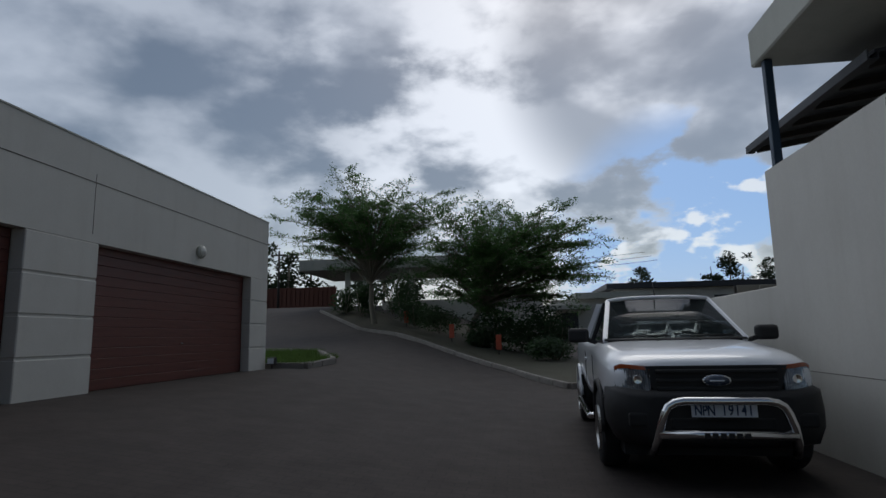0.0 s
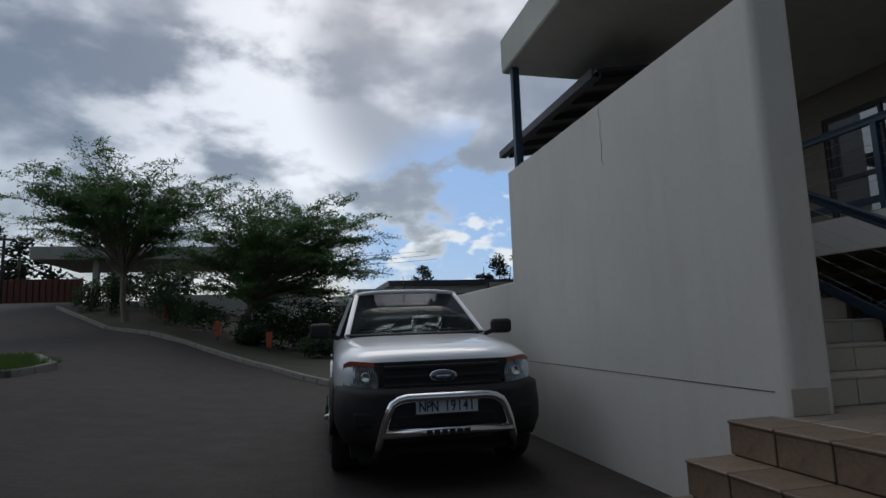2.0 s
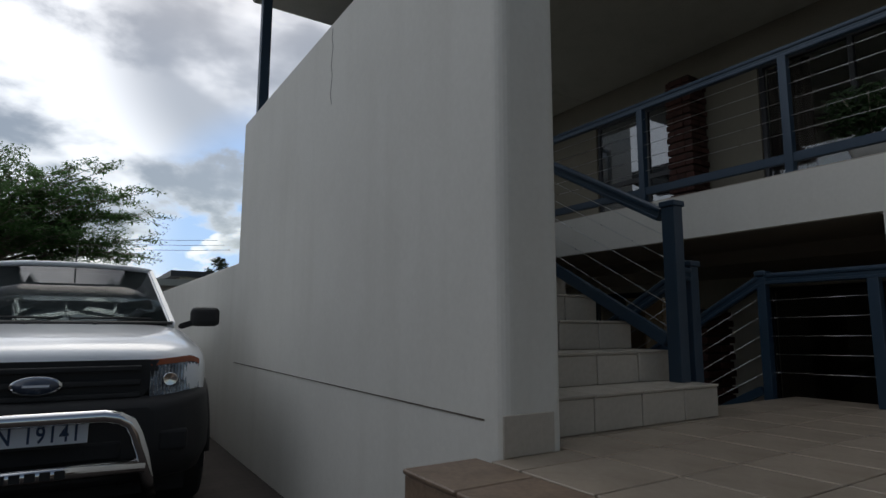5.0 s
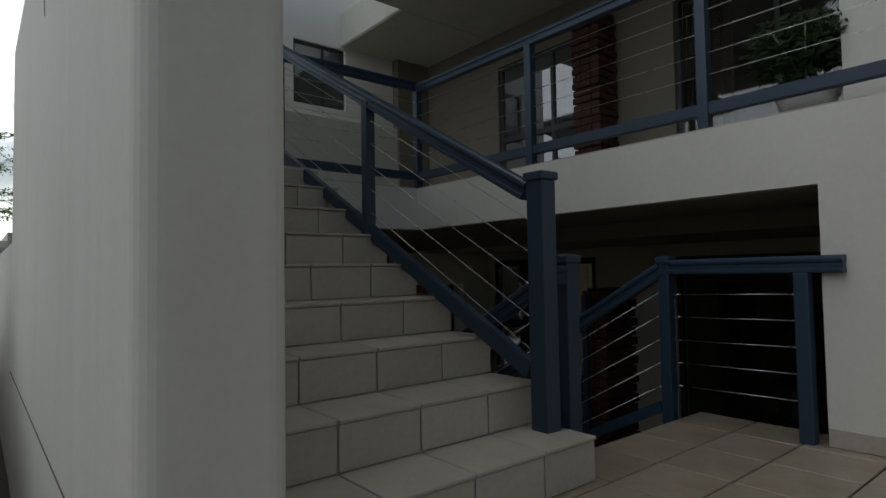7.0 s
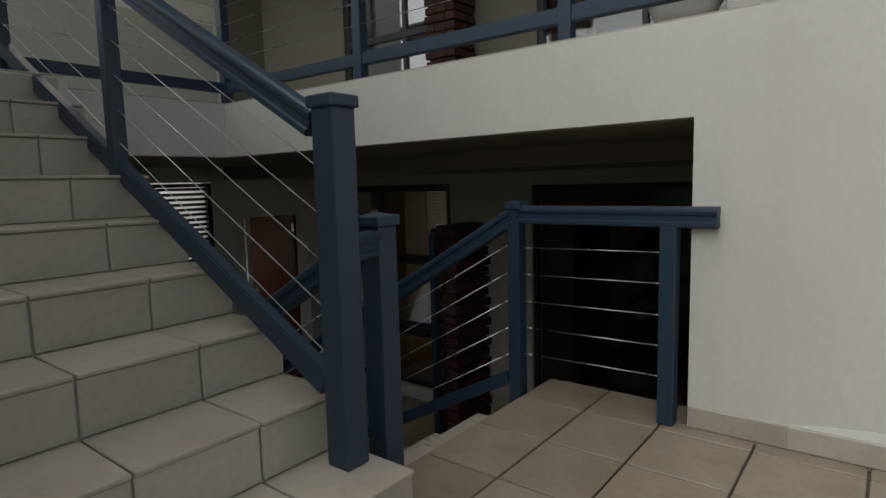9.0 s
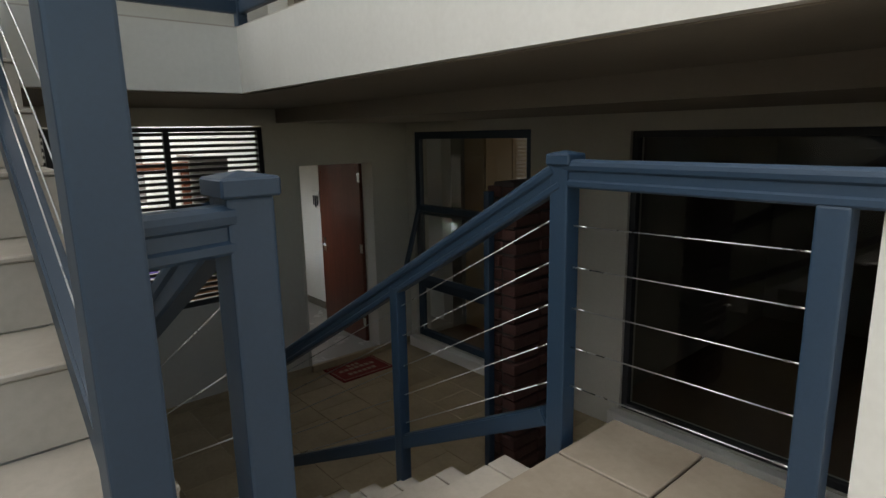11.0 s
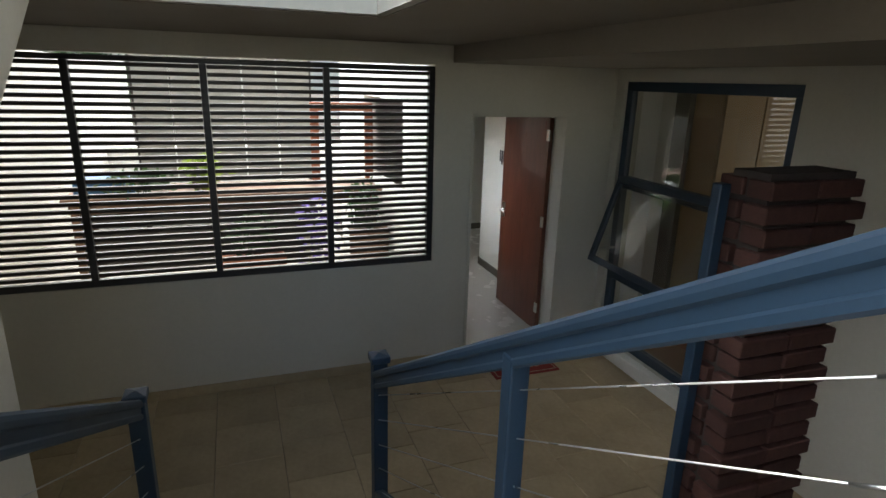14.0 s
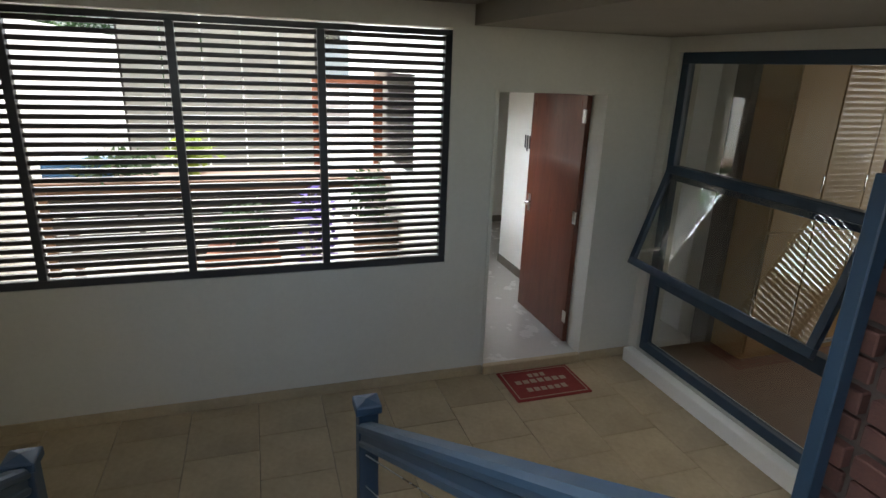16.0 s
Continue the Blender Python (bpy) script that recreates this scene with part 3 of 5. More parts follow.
sol = bloom.modifiers.new("thick", "SOLIDIFY")
sol.thickness = 0.0015
solid("wall_north", boxes(((3.5, 8.325, F - 0.1), (3.66, 8.50, 1.9505)), ((3.66, 8.325, F - 0.1), (6.91, 8.50, 0.247)), ((3.66, 8.325, 1.80), (6.91, 8.50, 1.9505)),
                          ((6.91, 8.325, F - 0.1), (7.235, 8.50, 1.9505)), ((7.235, 8.325, 1.43), (8.09, 8.50, 1.9505)), ((8.09, 8.325, F - 0.1), (8.75, 8.50, 1.9505)), ((7.235, 8.325, F - 0.1), (8.09, 8.50, -0.62))), "plaster_in", "cream plaster wall with a louvred opening and a doorway", "wall")
W1, W2 = (6.55, 8.22, -0.57, 1.72), (3.75, 5.59, -0.52, 1.69)
EX = 8.55
solid("wall_east", boxes(((EX, 8.22, F - 0.1), (EX + 0.2, 8.325, 1.9505)), ((EX, W1[0], F - 0.1), (EX + 0.2, W1[1], W1[2])), ((EX, W1[0], W1[3]), (EX + 0.2, W1[1], 1.9505)),
                         ((EX, W2[1], F - 0.1), (EX + 0.2, W1[0], 1.9505)), ((EX, W2[0], F - 0.1), (EX + 0.2, W2[1], W2[2])), ((EX, W2[0], W2[3]), (EX + 0.2, W2[1], 1.9505)),
                         ((EX, 3.0, F - 0.1), (EX + 0.2, W2[0], 1.9505))), "plaster_in", "cream plaster wall with two large windows", "wall")
solid("wall_south_court", box((6.35, 3.0, F - 0.1), (EX, 3.2, 1.9505)), "plaster_in", "plain plaster wall closing the court", "wall")
for y0, y1, z in ((6.50, 8.26, -0.57), (3.70, 5.64, -0.52)):
    solid("sill_plinth", box((EX - 0.09, y0, F - 0.005), (EX - 0.002, y1, z), 0.006), "white", "pale plaster plinth below a court window", "sill")

# gallery slab, soffit and roof
solid("ceiling_court", boxes(((6.05, 3.5, SLAB), (12.5, 6.60, U - 0.01)), ((6.35, -4, SLAB), (12.5, 3.5, U - 0.01)), ((3.50, 6.60, SLAB), (12.5, 8.33, U - 0.01)), ((3.50, 6.25, SLAB), (4.95, 6.60, U - 0.01)), ((7.0, 8.33, SLAB), (12.5, 12.4, U - 0.01))), "plaster", "pale painted edge and underside of the gallery slab", "ceiling")
solid("soffit_drop", box((7.05, 3.2, 1.82), (8.548, 8.323, SLAB - 0.002)), "soffit", "lowered brownish soffit along the windows", "ceiling")
# thin brown sheet over the slab's pale underside
solid("ceiling_soffit", boxes(((6.09, 3.54, SLAB - 0.006), (7.046, 6.64, SLAB - 0.001)), ((3.51, 6.64, SLAB - 0.006), (7.046, 8.32, SLAB - 0.001))), "soffit", "thin brownish sheet under the gallery slab", "ceiling")
gal = thing("floor_gallery", (7, 7, U), "beige tiled gallery floor", "floor", kind="structure")
part("tile_bed", boxes(((6.06, 3.3, U - 0.008), (8.55, 6.61, U)), ((3.5, 6.61, U - 0.008), (8.55, 8.32, U)), ((3.5, 6.25, U - 0.008), (4.94, 6.61, U))), "tile", gal)
solid("roof_slab", boxes(((3.29, 5.3, 4.815), (6.05, 8.24, 5.32)), ((6.05, 2.6, 4.815), (12.5, 8.24, 5.32)), ((7.06, 8.2405, 4.817), (12.5, 9.745, 5.318)), bevel=0.02), "concrete", "rain-streaked concrete roof slab with a deep fascia", "roof")
solid("roof_slab_house", box((6.05, -4, 4.815), (12.5, 2.6, 5.26)), "concrete", "concrete roof over the house", "roof")
solid("wall_gallery_south", box((6.30, -4, U), (6.5, 3.45, 4.815)), "plaster", "cream plaster wall beside the gallery", "wall")
solid("wall_gallery_return", box((6.5, 3.25, U), (8.55, 3.45, 4.815)), "plaster", "cream plaster return wall", "wall")
OA, OB = (6.62, 8.05, U + 0.02, 4.35), (3.6, 5.52, U + 0.02, 4.35)
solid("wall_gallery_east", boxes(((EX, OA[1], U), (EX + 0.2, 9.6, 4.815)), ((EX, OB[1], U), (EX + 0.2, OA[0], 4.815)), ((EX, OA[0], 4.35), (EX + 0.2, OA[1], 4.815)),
                                 ((EX, OB[0], 4.35), (EX + 0.2, OB[1], 4.815)), ((EX, 3.45, U), (EX + 0.2, OB[0], 4.815))), "gallery_shade", "olive plaster wall with tall glazed doors, shade put into its colour", "wall")
solid("wall_gallery_north", box((7.97, 9.60, U), (EX, 9.745, 4.815)), "gallery_shade", "olive plaster wall at the end of the gallery, shade put into its colour", "wall")
solid("parapet_north", box((3.50, 8.33, SLAB), (7.06, 8.48, 3.35), 0.01), "plaster_in", "plaster parapet closing the gallery", "wall")
solid("post_blue_roof", beam((3.40, 8.02, 3.33), (3.40, 8.02, 4.815), 0.10, 0.10, 0.008), "blue", "dark blue steel post under the roof slab", "post")
# rooms behind the glass: walls coloured dark, unseen far-side opening added for light
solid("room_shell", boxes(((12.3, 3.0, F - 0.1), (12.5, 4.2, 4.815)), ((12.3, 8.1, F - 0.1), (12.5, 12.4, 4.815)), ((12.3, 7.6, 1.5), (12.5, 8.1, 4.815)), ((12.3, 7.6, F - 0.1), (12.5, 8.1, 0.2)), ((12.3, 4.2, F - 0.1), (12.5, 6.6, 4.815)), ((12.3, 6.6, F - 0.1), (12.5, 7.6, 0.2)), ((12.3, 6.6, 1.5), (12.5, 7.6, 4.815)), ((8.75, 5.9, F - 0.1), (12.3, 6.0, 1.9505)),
                          ((8.75, 2.8, F - 0.1), (12.5, 3.0, 4.815)), ((9.35, 8.32, F - 0.1), (12.5, 8.50, 4.815))), "dark_room", "room walls behind the windows, coloured dark, with an added unseen opening", "wall")
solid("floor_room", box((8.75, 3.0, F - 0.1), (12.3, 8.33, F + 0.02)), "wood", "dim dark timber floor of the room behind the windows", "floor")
# passage behind the open door
solid("passage_shell", boxes(((6.90, 8.50, F - 0.1), (7.05, 9.2, SLAB)), ((6.90, 10.9, F - 0.1), (7.05, 12.4, SLAB)), ((6.90, 9.2, F - 0.1), (7.05, 10.9, 0.6)), ((6.90, 9.2, 1.5), (7.05, 10.9, SLAB)),
                             ((6.90, 12.4, F - 0.1), (12.5, 12.55, SLAB)), ((9.2, 8.50, F - 0.1), (9.35, 12.4, SLAB)), ((8.36, 10.0, F - 0.1), (8.50, 10.65, SLAB - 0.002))), "white", "pale painted walls of the passage", "wall")
solid("floor_passage", box((7.05, 8.33, F - 0.1), (9.2, 12.4, -0.615)), "tile_white", "pale ceramic floor of the passage", "floor")
solid("baseboard_passage", boxes(((8.348, 9.99, -0.615), (8.362, 10.66, -0.52)), ((8.50, 12.388, -0.615), (9.2, 12.402, -0.52)), ((7.05, 12.388, -0.615), (8.4, 12.402, -0.52))), "dark_room", "grey tile baseboard in the passage", "baseboard")
solid("threshold", box((7.24, 8.29, F), (8.085, 8.34, -0.605), 0.006), "tile_low", "tiled threshold of the doorway", "threshold")


# ---- railings ----
def post(parent, x, y, z0, z1, w=0.10, cap=True):
    p = part("post", box((x - w / 2, y - w / 2, z0), (x + w / 2, y + w / 2, z1 - 0.045), 0.006, 2), "blue", parent)
    if cap:
        c = w / 2 + 0.010
        bm = box((x - c, y - c, z1 - 0.045), (x + c, y + c, z1 - 0.012), 0.004)
        t = [bm.verts.new((x + sx * (c - 0.004), y + sy * (c - 0.004), z1 - 0.012)) for sx, sy in ((-1, -1), (1, -1), (1, 1), (-1, 1))]
        tip = bm.verts.new((x, y, z1 - 0.002))
        for i in range(4):
            bm.faces.new((t[i], t[(i + 1) % 4], tip))
        part("cap", bm, "blue", p, normals=True)
    return p


def handrail(parent, p, q, name="handrail"):
    """A profiled rail: a wide top, a waist and a lower moulding, drawn from p to q."""
    p, q = Vector(p), Vector(q)
    d = (q - p).normalized()
    side = d.cross(Vector((0, 0, 1))).normalized()
    up = side.cross(d)
    half = [(0.018, 0.017), (0.028, 0.010), (0.030, 0.0), (0.028, -0.012), (0.019, -0.018), (0.019, -0.040), (0.026, -0.045), (0.026, -0.058), (0.020, -0.064)]
    ring = half + [(-x, z) for x, z in reversed(half)]
    return part(name, loft([[e + side * x + up * z for x, z in ring] for e in (p, q)], smooth=False), "blue", parent)


def wires(parent, p, q, drops, r=0.0019):
    for d in drops:
        a, b = Vector(p) - Vector((0, 0, d)), Vector(q) - Vector((0, 0, d))
        w = part("wire", tube([a, b], r, 6), "steel", parent, "taut stainless steel wire")
        u = (b - a).normalized()
        part("fitting", tube([a, a + u * 0.045], r * 1.45, 6), "steel", w)
        part("fitting", tube([b - u * 0.045, b], r * 1.45, 6), "steel", w)


rail_up = thing("stair_railing", (4.83, 4.15, L), "blue steel stair railing with a profiled handrail and tensioned wires", "railing", "stair railings")
post(rail_up, 4.825, 4.12, L + UPR, 1.985, 0.085)
post(rail_up, 4.82, 5.44, L + UPR * 5 + 0.09, 2.63, 0.06, False)
post(rail_up, 4.82, 6.70, U, 3.30, 0.06, False)
handrail(rail_up, (4.82, 4.18, 1.925), (4.82, 6.70, 3.335))
part("bottom_rail", beam((4.82, 4.18, 1.15), (4.82, 6.68, 2.50), 0.05, 0.075, 0.006), "blue", rail_up)
handrail(rail_up, (4.865, 4.135, 1.572), (5.012, 4.165, 1.572), "return_rail")
wires(rail_up, (4.82, 4.18, 1.78), (4.82, 6.67, 3.175), (0.0, 0.136, 0.272, 0.408, 0.544))

rail_dl = thing("stair_railing", (5.03, 4.17, F), "blue steel stair railing beside the flight up", "railing", "stair railings")
post(rail_dl, 5.045, 4.18, F + DNR * 6, 1.645, 0.082)
post(rail_dl, 4.99, 6.36, F, 0.46, 0.068)
handrail(rail_dl, (5.02, 4.22, 1.575), (4.99, 6.34, 0.405))
part("bottom_rail", beam((5.02, 4.22, 0.80), (4.99, 6.34, -0.37), 0.045, 0.06, 0.005), "blue", rail_dl)
wires(rail_dl, (5.02, 4.22, 1.47), (4.99, 6.33, 0.31), (0.06, 0.19, 0.32, 0.45, 0.58))

rail_dr = thing("stair_railing", (6.06, 4.28, F), "blue steel railing round the flight down, with tensioned wires", "railing", "stair railings")
post(rail_dr, 6.055, 4.275, L - 0.12, 1.645, 0.064)
post(rail_dr, 6.02, 5.09, 0.18, 1.125, 0.05, False)
post(rail_dr, 5.995, 6.36, F, 0.487, 0.068)
post(rail_dr, 6.035, 3.575, L, 1.585, 0.064, False)
handrail(rail_dr, (6.045, 4.30, 1.588), (5.985, 6.35, 0.378))
handrail(rail_dr, (6.05, 4.26, 1.60), (6.022, 3.40, 1.60))
part("bottom_rail", beam((6.05, 4.32, 0.79), (5.985, 6.34, -0.28), 0.045, 0.06, 0.005), "blue", rail_dr)
wires(rail_dr, (6.045, 4.32, 1.43), (5.985, 6.33, 0.28), (0.0, 0.13, 0.265, 0.395, 0.525))
wires(rail_dr, (6.05, 4.235, 1.423), (6.035, 3.60, 1.436), (0.0, 0.125, 0.252, 0.377, 0.503))

rail_gal = thing("gallery_railing", (6.08, 5.3, U), "blue steel gallery railing with tensioned wires", "railing", "stair railings")
for y in (6.65, 5.30, 4.04, 2.95):
    post(rail_gal, 6.10, y, U - 0.005, 3.245, 0.06, False)
handrail(rail_gal, (6.10, 6.68, 3.25), (6.10, 1.0, 3.25))
handrail(rail_gal, (6.10, 6.66, 3.27), (4.82, 6.66, 3.27))
part("bottom_rail", beam((6.10, 6.65, 2.43), (6.10, 1.0, 2.43), 0.04, 0.07, 0.005), "blue", rail_gal)
part("bottom_rail", beam((6.10, 6.65, 2.43), (4.82, 6.65, 2.43), 0.04, 0.07, 0.005), "blue", rail_gal)
wires(rail_gal, (6.10, 6.65, 3.10), (6.10, 1.0, 3.10), (0.0, 0.12, 0.24, 0.36, 0.48))
wires(rail_gal, (6.10, 6.65, 3.10), (4.82, 6.65, 3.10), (0.0, 0.12, 0.24, 0.36, 0.48))

# ---- louvred opening ----
louvre = thing("window_1", (5.3, 8.36, 0.27), "dark bronze steel frame with horizontal louvre slats", "window", kind="structure")
mull = [3.66, 4.465, 5.27, 6.09, 6.91]
part("frame_rail", boxes(((3.66, 8.335, 0.247), (6.91, 8.385, 0.297)), ((3.66, 8.335, 1.752), (6.91, 8.385, 1.787)), bevel=0.003), "frame", louvre)
for i, x in enumerate(mull):
    w = 0.045
    a = x if i == 0 else x - w / 2 if i < 4 else x - w
    part("mullion", box((a, 8.333, 0.294), (a + w, 8.387, 1.755), 0.003), "frame", louvre)
NS = 29
for x0, x1 in zip(mull, mull[1:]):
    for k in range(NS):
        piece("slat", (x1 - x0 - 0.05, 0.034, 0.027), ((x0 + x1) / 2, 8.36, 0.328 + k * (1.405 / (NS - 1))), "slat", louvre, 0.002)

# ---- open door ----
door = thing("door_1", (8.06, 8.5, -0.615), "mahogany veneered door standing wide open with a chrome lever", "door", kind="structure")
leaf = part("leaf", box((8.035, 8.515, -0.600), (8.078, 9.40, 1.40), 0.003), "door", door)
part("handle", tube([(8.035, 9.32, 0.42), (7.995, 9.32, 0.42), (7.985, 9.31, 0.42), (7.985, 9.20, 0.415)], 0.009, 8), "chrome", leaf, "chrome lever handle")
part("handle_plate", box((8.030, 9.295, 0.34), (8.0355, 9.345, 0.50), 0.002), "chrome", leaf)
for z in (-0.42, 0.42, 1.2):
    part("hinge", boxes(((8.028, 8.500, z), (8.036, 8.545, z + 0.10))), "chrome", leaf, "steel butt hinge")
part("door_frame", boxes(((7.222, 8.318, -0.62), (7.247, 8.505, 1.442)), ((8.078, 8.318, -0.62), (8.103, 8.505, 1.442)), ((7.247, 8.318, 1.418), (8.078, 8.505, 1.442))), "plaster_in", door, "painted door frame")
hook = thing("key_hook", (8.355, 10.02, 0.9), "small key rack with hanging keys on the passage wall", "key rack")
part("rack", box((8.345, 10.00, 0.93), (8.36, 10.16, 0.99), 0.003), "white", hook)
for k in range(3):
    part("key", box((8.340, 10.02 + k * 0.05, 0.80 - 0.03 * (k % 2)), (8.346, 10.045 + k * 0.05, 0.93), 0.002), "frame", hook)

# doormat
mat_ob = thing("doormat", (7.63, 8.06, F), "red doormat with a worn pale border and lettering", "doormat")
part("mat_body", box((7.34, 7.86, F), (7.94, 8.27, F + 0.014), 0.005), "mat_red", mat_ob)
part("border", boxes(((7.365, 7.882, F + 0.0135), (7.915, 7.889, F + 0.0155)), ((7.365, 8.241, F + 0.0135), (7.915, 8.248, F + 0.0155)), ((7.365, 7.889, F + 0.0135), (7.372, 8.241, F + 0.0155)), ((7.908, 7.889, F + 0.0135), (7.915, 8.241, F + 0.0155))), "mat_cream", mat_ob)
bars = []
rr = random.Random(4)
for row, (y, n, w) in enumerate(((8.15, 3, 0.035), (8.07, 7, 0.045), (7.96, 6, 0.04))):
    for k in range(n):
        x = 7.64 + (k - n / 2) * (w + 0.016)
        bars.append(((x, y, F + 0.0135), (x + w, y + 0.045 + 0.01 * rr.random(), F + 0.0155)))
for a, b in bars:
    part("print_mark", boxes((a, b)), "mat_cream", mat_ob)


# ---- windows of the court ----
def window_bars(parent, y0, y1, z0, z1, across=(), down=(), mat="frame", w=0.05, x=EX):
    part("frame", boxes(((x + 0.03, y0, z0), (x + 0.09, y1, z0 + w)), ((x + 0.03, y0, z1 - w), (x + 0.09, y1, z1)), ((x + 0.03, y0, z0 + w), (x + 0.09, y0 + w, z1 - w)), ((x + 0.03, y1 - w, z0 + w), (x + 0.09, y1, z1 - w)), bevel=0.003), mat, parent)
    for z in across:
        part("transom", box((x + 0.025, y0 + w, z - w * 0.7), (x + 0.095, y1 - w, z + w * 0.7), 0.003), mat, parent)
    for y in down:
        part("mullion", box((x + 0.028, y - w / 2, z0 + w), (x + 0.092, y + w / 2, z1 - w), 0.003), mat, parent)


def pane(parent, bm, mat="glass"):
    ob = part("pane", bm, mat, parent, "reflecting window glass")
    ob.visible_shadow = False
    return ob


win1 = thing("window_2", (EX, 7.4, W1[2]), "tall court window with its top-hung middle sash propped open", "window", kind="structure")
window_bars(win1, *W1, across=(0.885, 0.06), mat="blue", w=0.075)
pane(win1, box((EX + 0.055, W1[0] + 0.05, 0.935), (EX + 0.061, W1[1] - 0.05, W1[3] - 0.05)))
pane(win1, box((EX + 0.055, W1[0] + 0.05, W1[2] + 0.05), (EX + 0.061, W1[1] - 0.05, 0.035)))
sash_turn = Matrix.Translation((EX + 0.02, 0, 0.93)) @ Matrix.Rotation(radians(18), 4, "Y") @ Matrix.Translation((-EX - 0.02, 0, -0.93))
bm = boxes(((EX, 6.60, 0.16), (EX + 0.04, 8.17, 0.215)), ((EX, 6.60, 0.875), (EX + 0.04, 8.17, 0.93)), ((EX, 6.60, 0.215), (EX + 0.04, 6.65, 0.875)), ((EX, 8.12, 0.215), (EX + 0.04, 8.17, 0.875)), bevel=0.003)
bmesh.ops.transform(bm, matrix=sash_turn, verts=bm.verts[:])
sash = part("sash", bm, "blue", win1, "open top-hung sash")
bm = box((EX + 0.017, 6.65, 0.215), (EX + 0.023, 8.12, 0.875))
bmesh.ops.transform(bm, matrix=sash_turn, verts=bm.verts[:])
p = pane(sash, bm)
for y in (6.62, 8.15):
    part("stay", beam((EX + 0.03, y, 0.30), Vector((sash_turn @ Vector((EX + 0.02, y, 0.25)))), 0.012, 0.018), "steel", win1)
win2 = thing("window_3", (EX, 4.7, W2[2]), "large dark fixed court window", "window", kind="structure")
window_bars(win2, *W2, mat="frame")
pane(win2, box((EX + 0.055, W2[0] + 0.05, W2[2] + 0.05), (EX + 0.061, W2[1] - 0.05, W2[3] - 0.05)))
# gallery glazing
for k, (o, down, name) in enumerate(((OA, (7.14,), "window_4"), (OB, (4.55,), "window_5"))):
    g = thing(name, (EX, (o[0] + o[1]) / 2, U), "tall dark-framed glazed gallery doors reflecting the clouds", "window", kind="structure")
    window_bars(g, *o, across=(3.34,) if k == 0 else (), down=down)
    if k:
        pane(g, box((EX + 0.055, o[0] + 0.05, o[2] + 0.05), (EX + 0.061, o[1] - 0.05, o[3] - 0.05)))
        continue
    for ya, yb in ((o[0] + 0.05, 7.115), (7.165, o[1] - 0.05)):
        for za, zb in ((o[2] + 0.05, 3.305), (3.375, o[3] - 0.05)):
            pane(g, box((EX + 0.055, ya, za), (EX + 0.061, yb, zb)), "mirror_glass")
for y0, y1 in ((7.2, 7.5), (5.0, 5.5), (3.62, 4.0)):
    n = int((y1 - y0) / 0.02)
    rings = [[(EX + 0.16 + 0.03 * math.sin(i * 1.3) + dx, y0 + i * 0.02, z) for i in range(n)] for z, dx in ((U + 0.03, 0.01), (3.3, 0.0), (4.3, 0.0))]
    bm = loft(rings, closed=False)
    cur = tagged(part("curtain", bm, "curtain"), "heavy dark curtain hanging behind the gallery glass", "curtain", "gallery curtains")
    sol = cur.modifiers.new("thick", "SOLIDIFY")
    sol.thickness = 0.006


# ---- brick piers ----
def brick_pier(at, wx, wy, height, label):
    x0, y0, z0 = at
    ob = thing("brick_pier", at, label, "brick pier", "brick piers")
    part("core", box((x0 + 0.04, y0 + 0.04, z0), (x0 + wx - 0.04, y0 + wy - 0.04, z0 + height - 0.01)), "mortar", ob)
    rows = int(height / 0.083)
    rr = random.Random(7)
    for k in range(rows):
        z = z0 + 0.083 * (k + 0.5)
        inset = 0.0 if k % 2 else 0.018
        n = max(1, round(wx / 0.232))
        for face in (0, 1):
            yy = y0 + 0.054 + inset * 0.5 if face == 0 else y0 + wy - 0.054
            cuts = [x0 + inset + (wx - 2 * inset) * i / n for i in range(n + 1)]
            for a, b in zip(cuts, cuts[1:]):
                piece("brick", (b - a - 0.010, 0.106, 0.064), ((a + b) / 2, yy + rr.uniform(-0.003, 0.003), z), "brick", ob, 0.004)
        for xx in (x0 + 0.054 + inset, x0 + wx - 0.054 - inset):
            if wy > 0.25:
                piece("brick", (0.106, wy - 0.225, 0.064), (xx + rr.uniform(-0.003, 0.003), y0 + wy / 2, z), "brick", ob, 0.004)
    return ob


brick_pier((7.11, 5.43, F), 0.49, 0.24, 2.10, "dark red face-brick pier with projecting courses in the court")
brick_pier((8.16, 6.16, U), 0.36, 0.36, 2.1, "dark red face-brick pier on the gallery")
blue_post = thing("steel_post", (7.07, 5.60, F), "slim blue steel post against the brick pier", "post")
part("shaft", box((7.055, 5.585, F), (7.105, 5.63, 1.36), 0.004), "blue", blue_post)
part("base_plate", box((7.025, 5.545, F), (7.108, 5.655, F + 0.012), 0.003), "blue", blue_post)

# ---- potted plant on the gallery ----
def leaf_cloud(bm, centre, radii, count, size, rnd, droop=0.0):
    """Many small pointed leaves spread through an ellipsoid."""
    for _ in range(count):
        d = Vector((rnd.gauss(0, 1), rnd.gauss(0, 1), rnd.gauss(0, 1))).normalized() * (rnd.random() ** 0.45)
        p = Vector(centre) + Vector((d.x * radii[0], d.y * radii[1], d.z * radii[2]))
        a = Vector((rnd.gauss(0, 1), rnd.gauss(0, 1), rnd.gauss(0, 0.5) - droop)).normalized()
        b = a.orthogonal().normalized()
        s = size * rnd.uniform(0.6, 1.4)
        bm.faces.new([bm.verts.new(q) for q in (p, p + a * s * 0.5 + b * s * 0.22, p + a * s, p + a * s * 0.5 - b * s * 0.22)])
    return bm


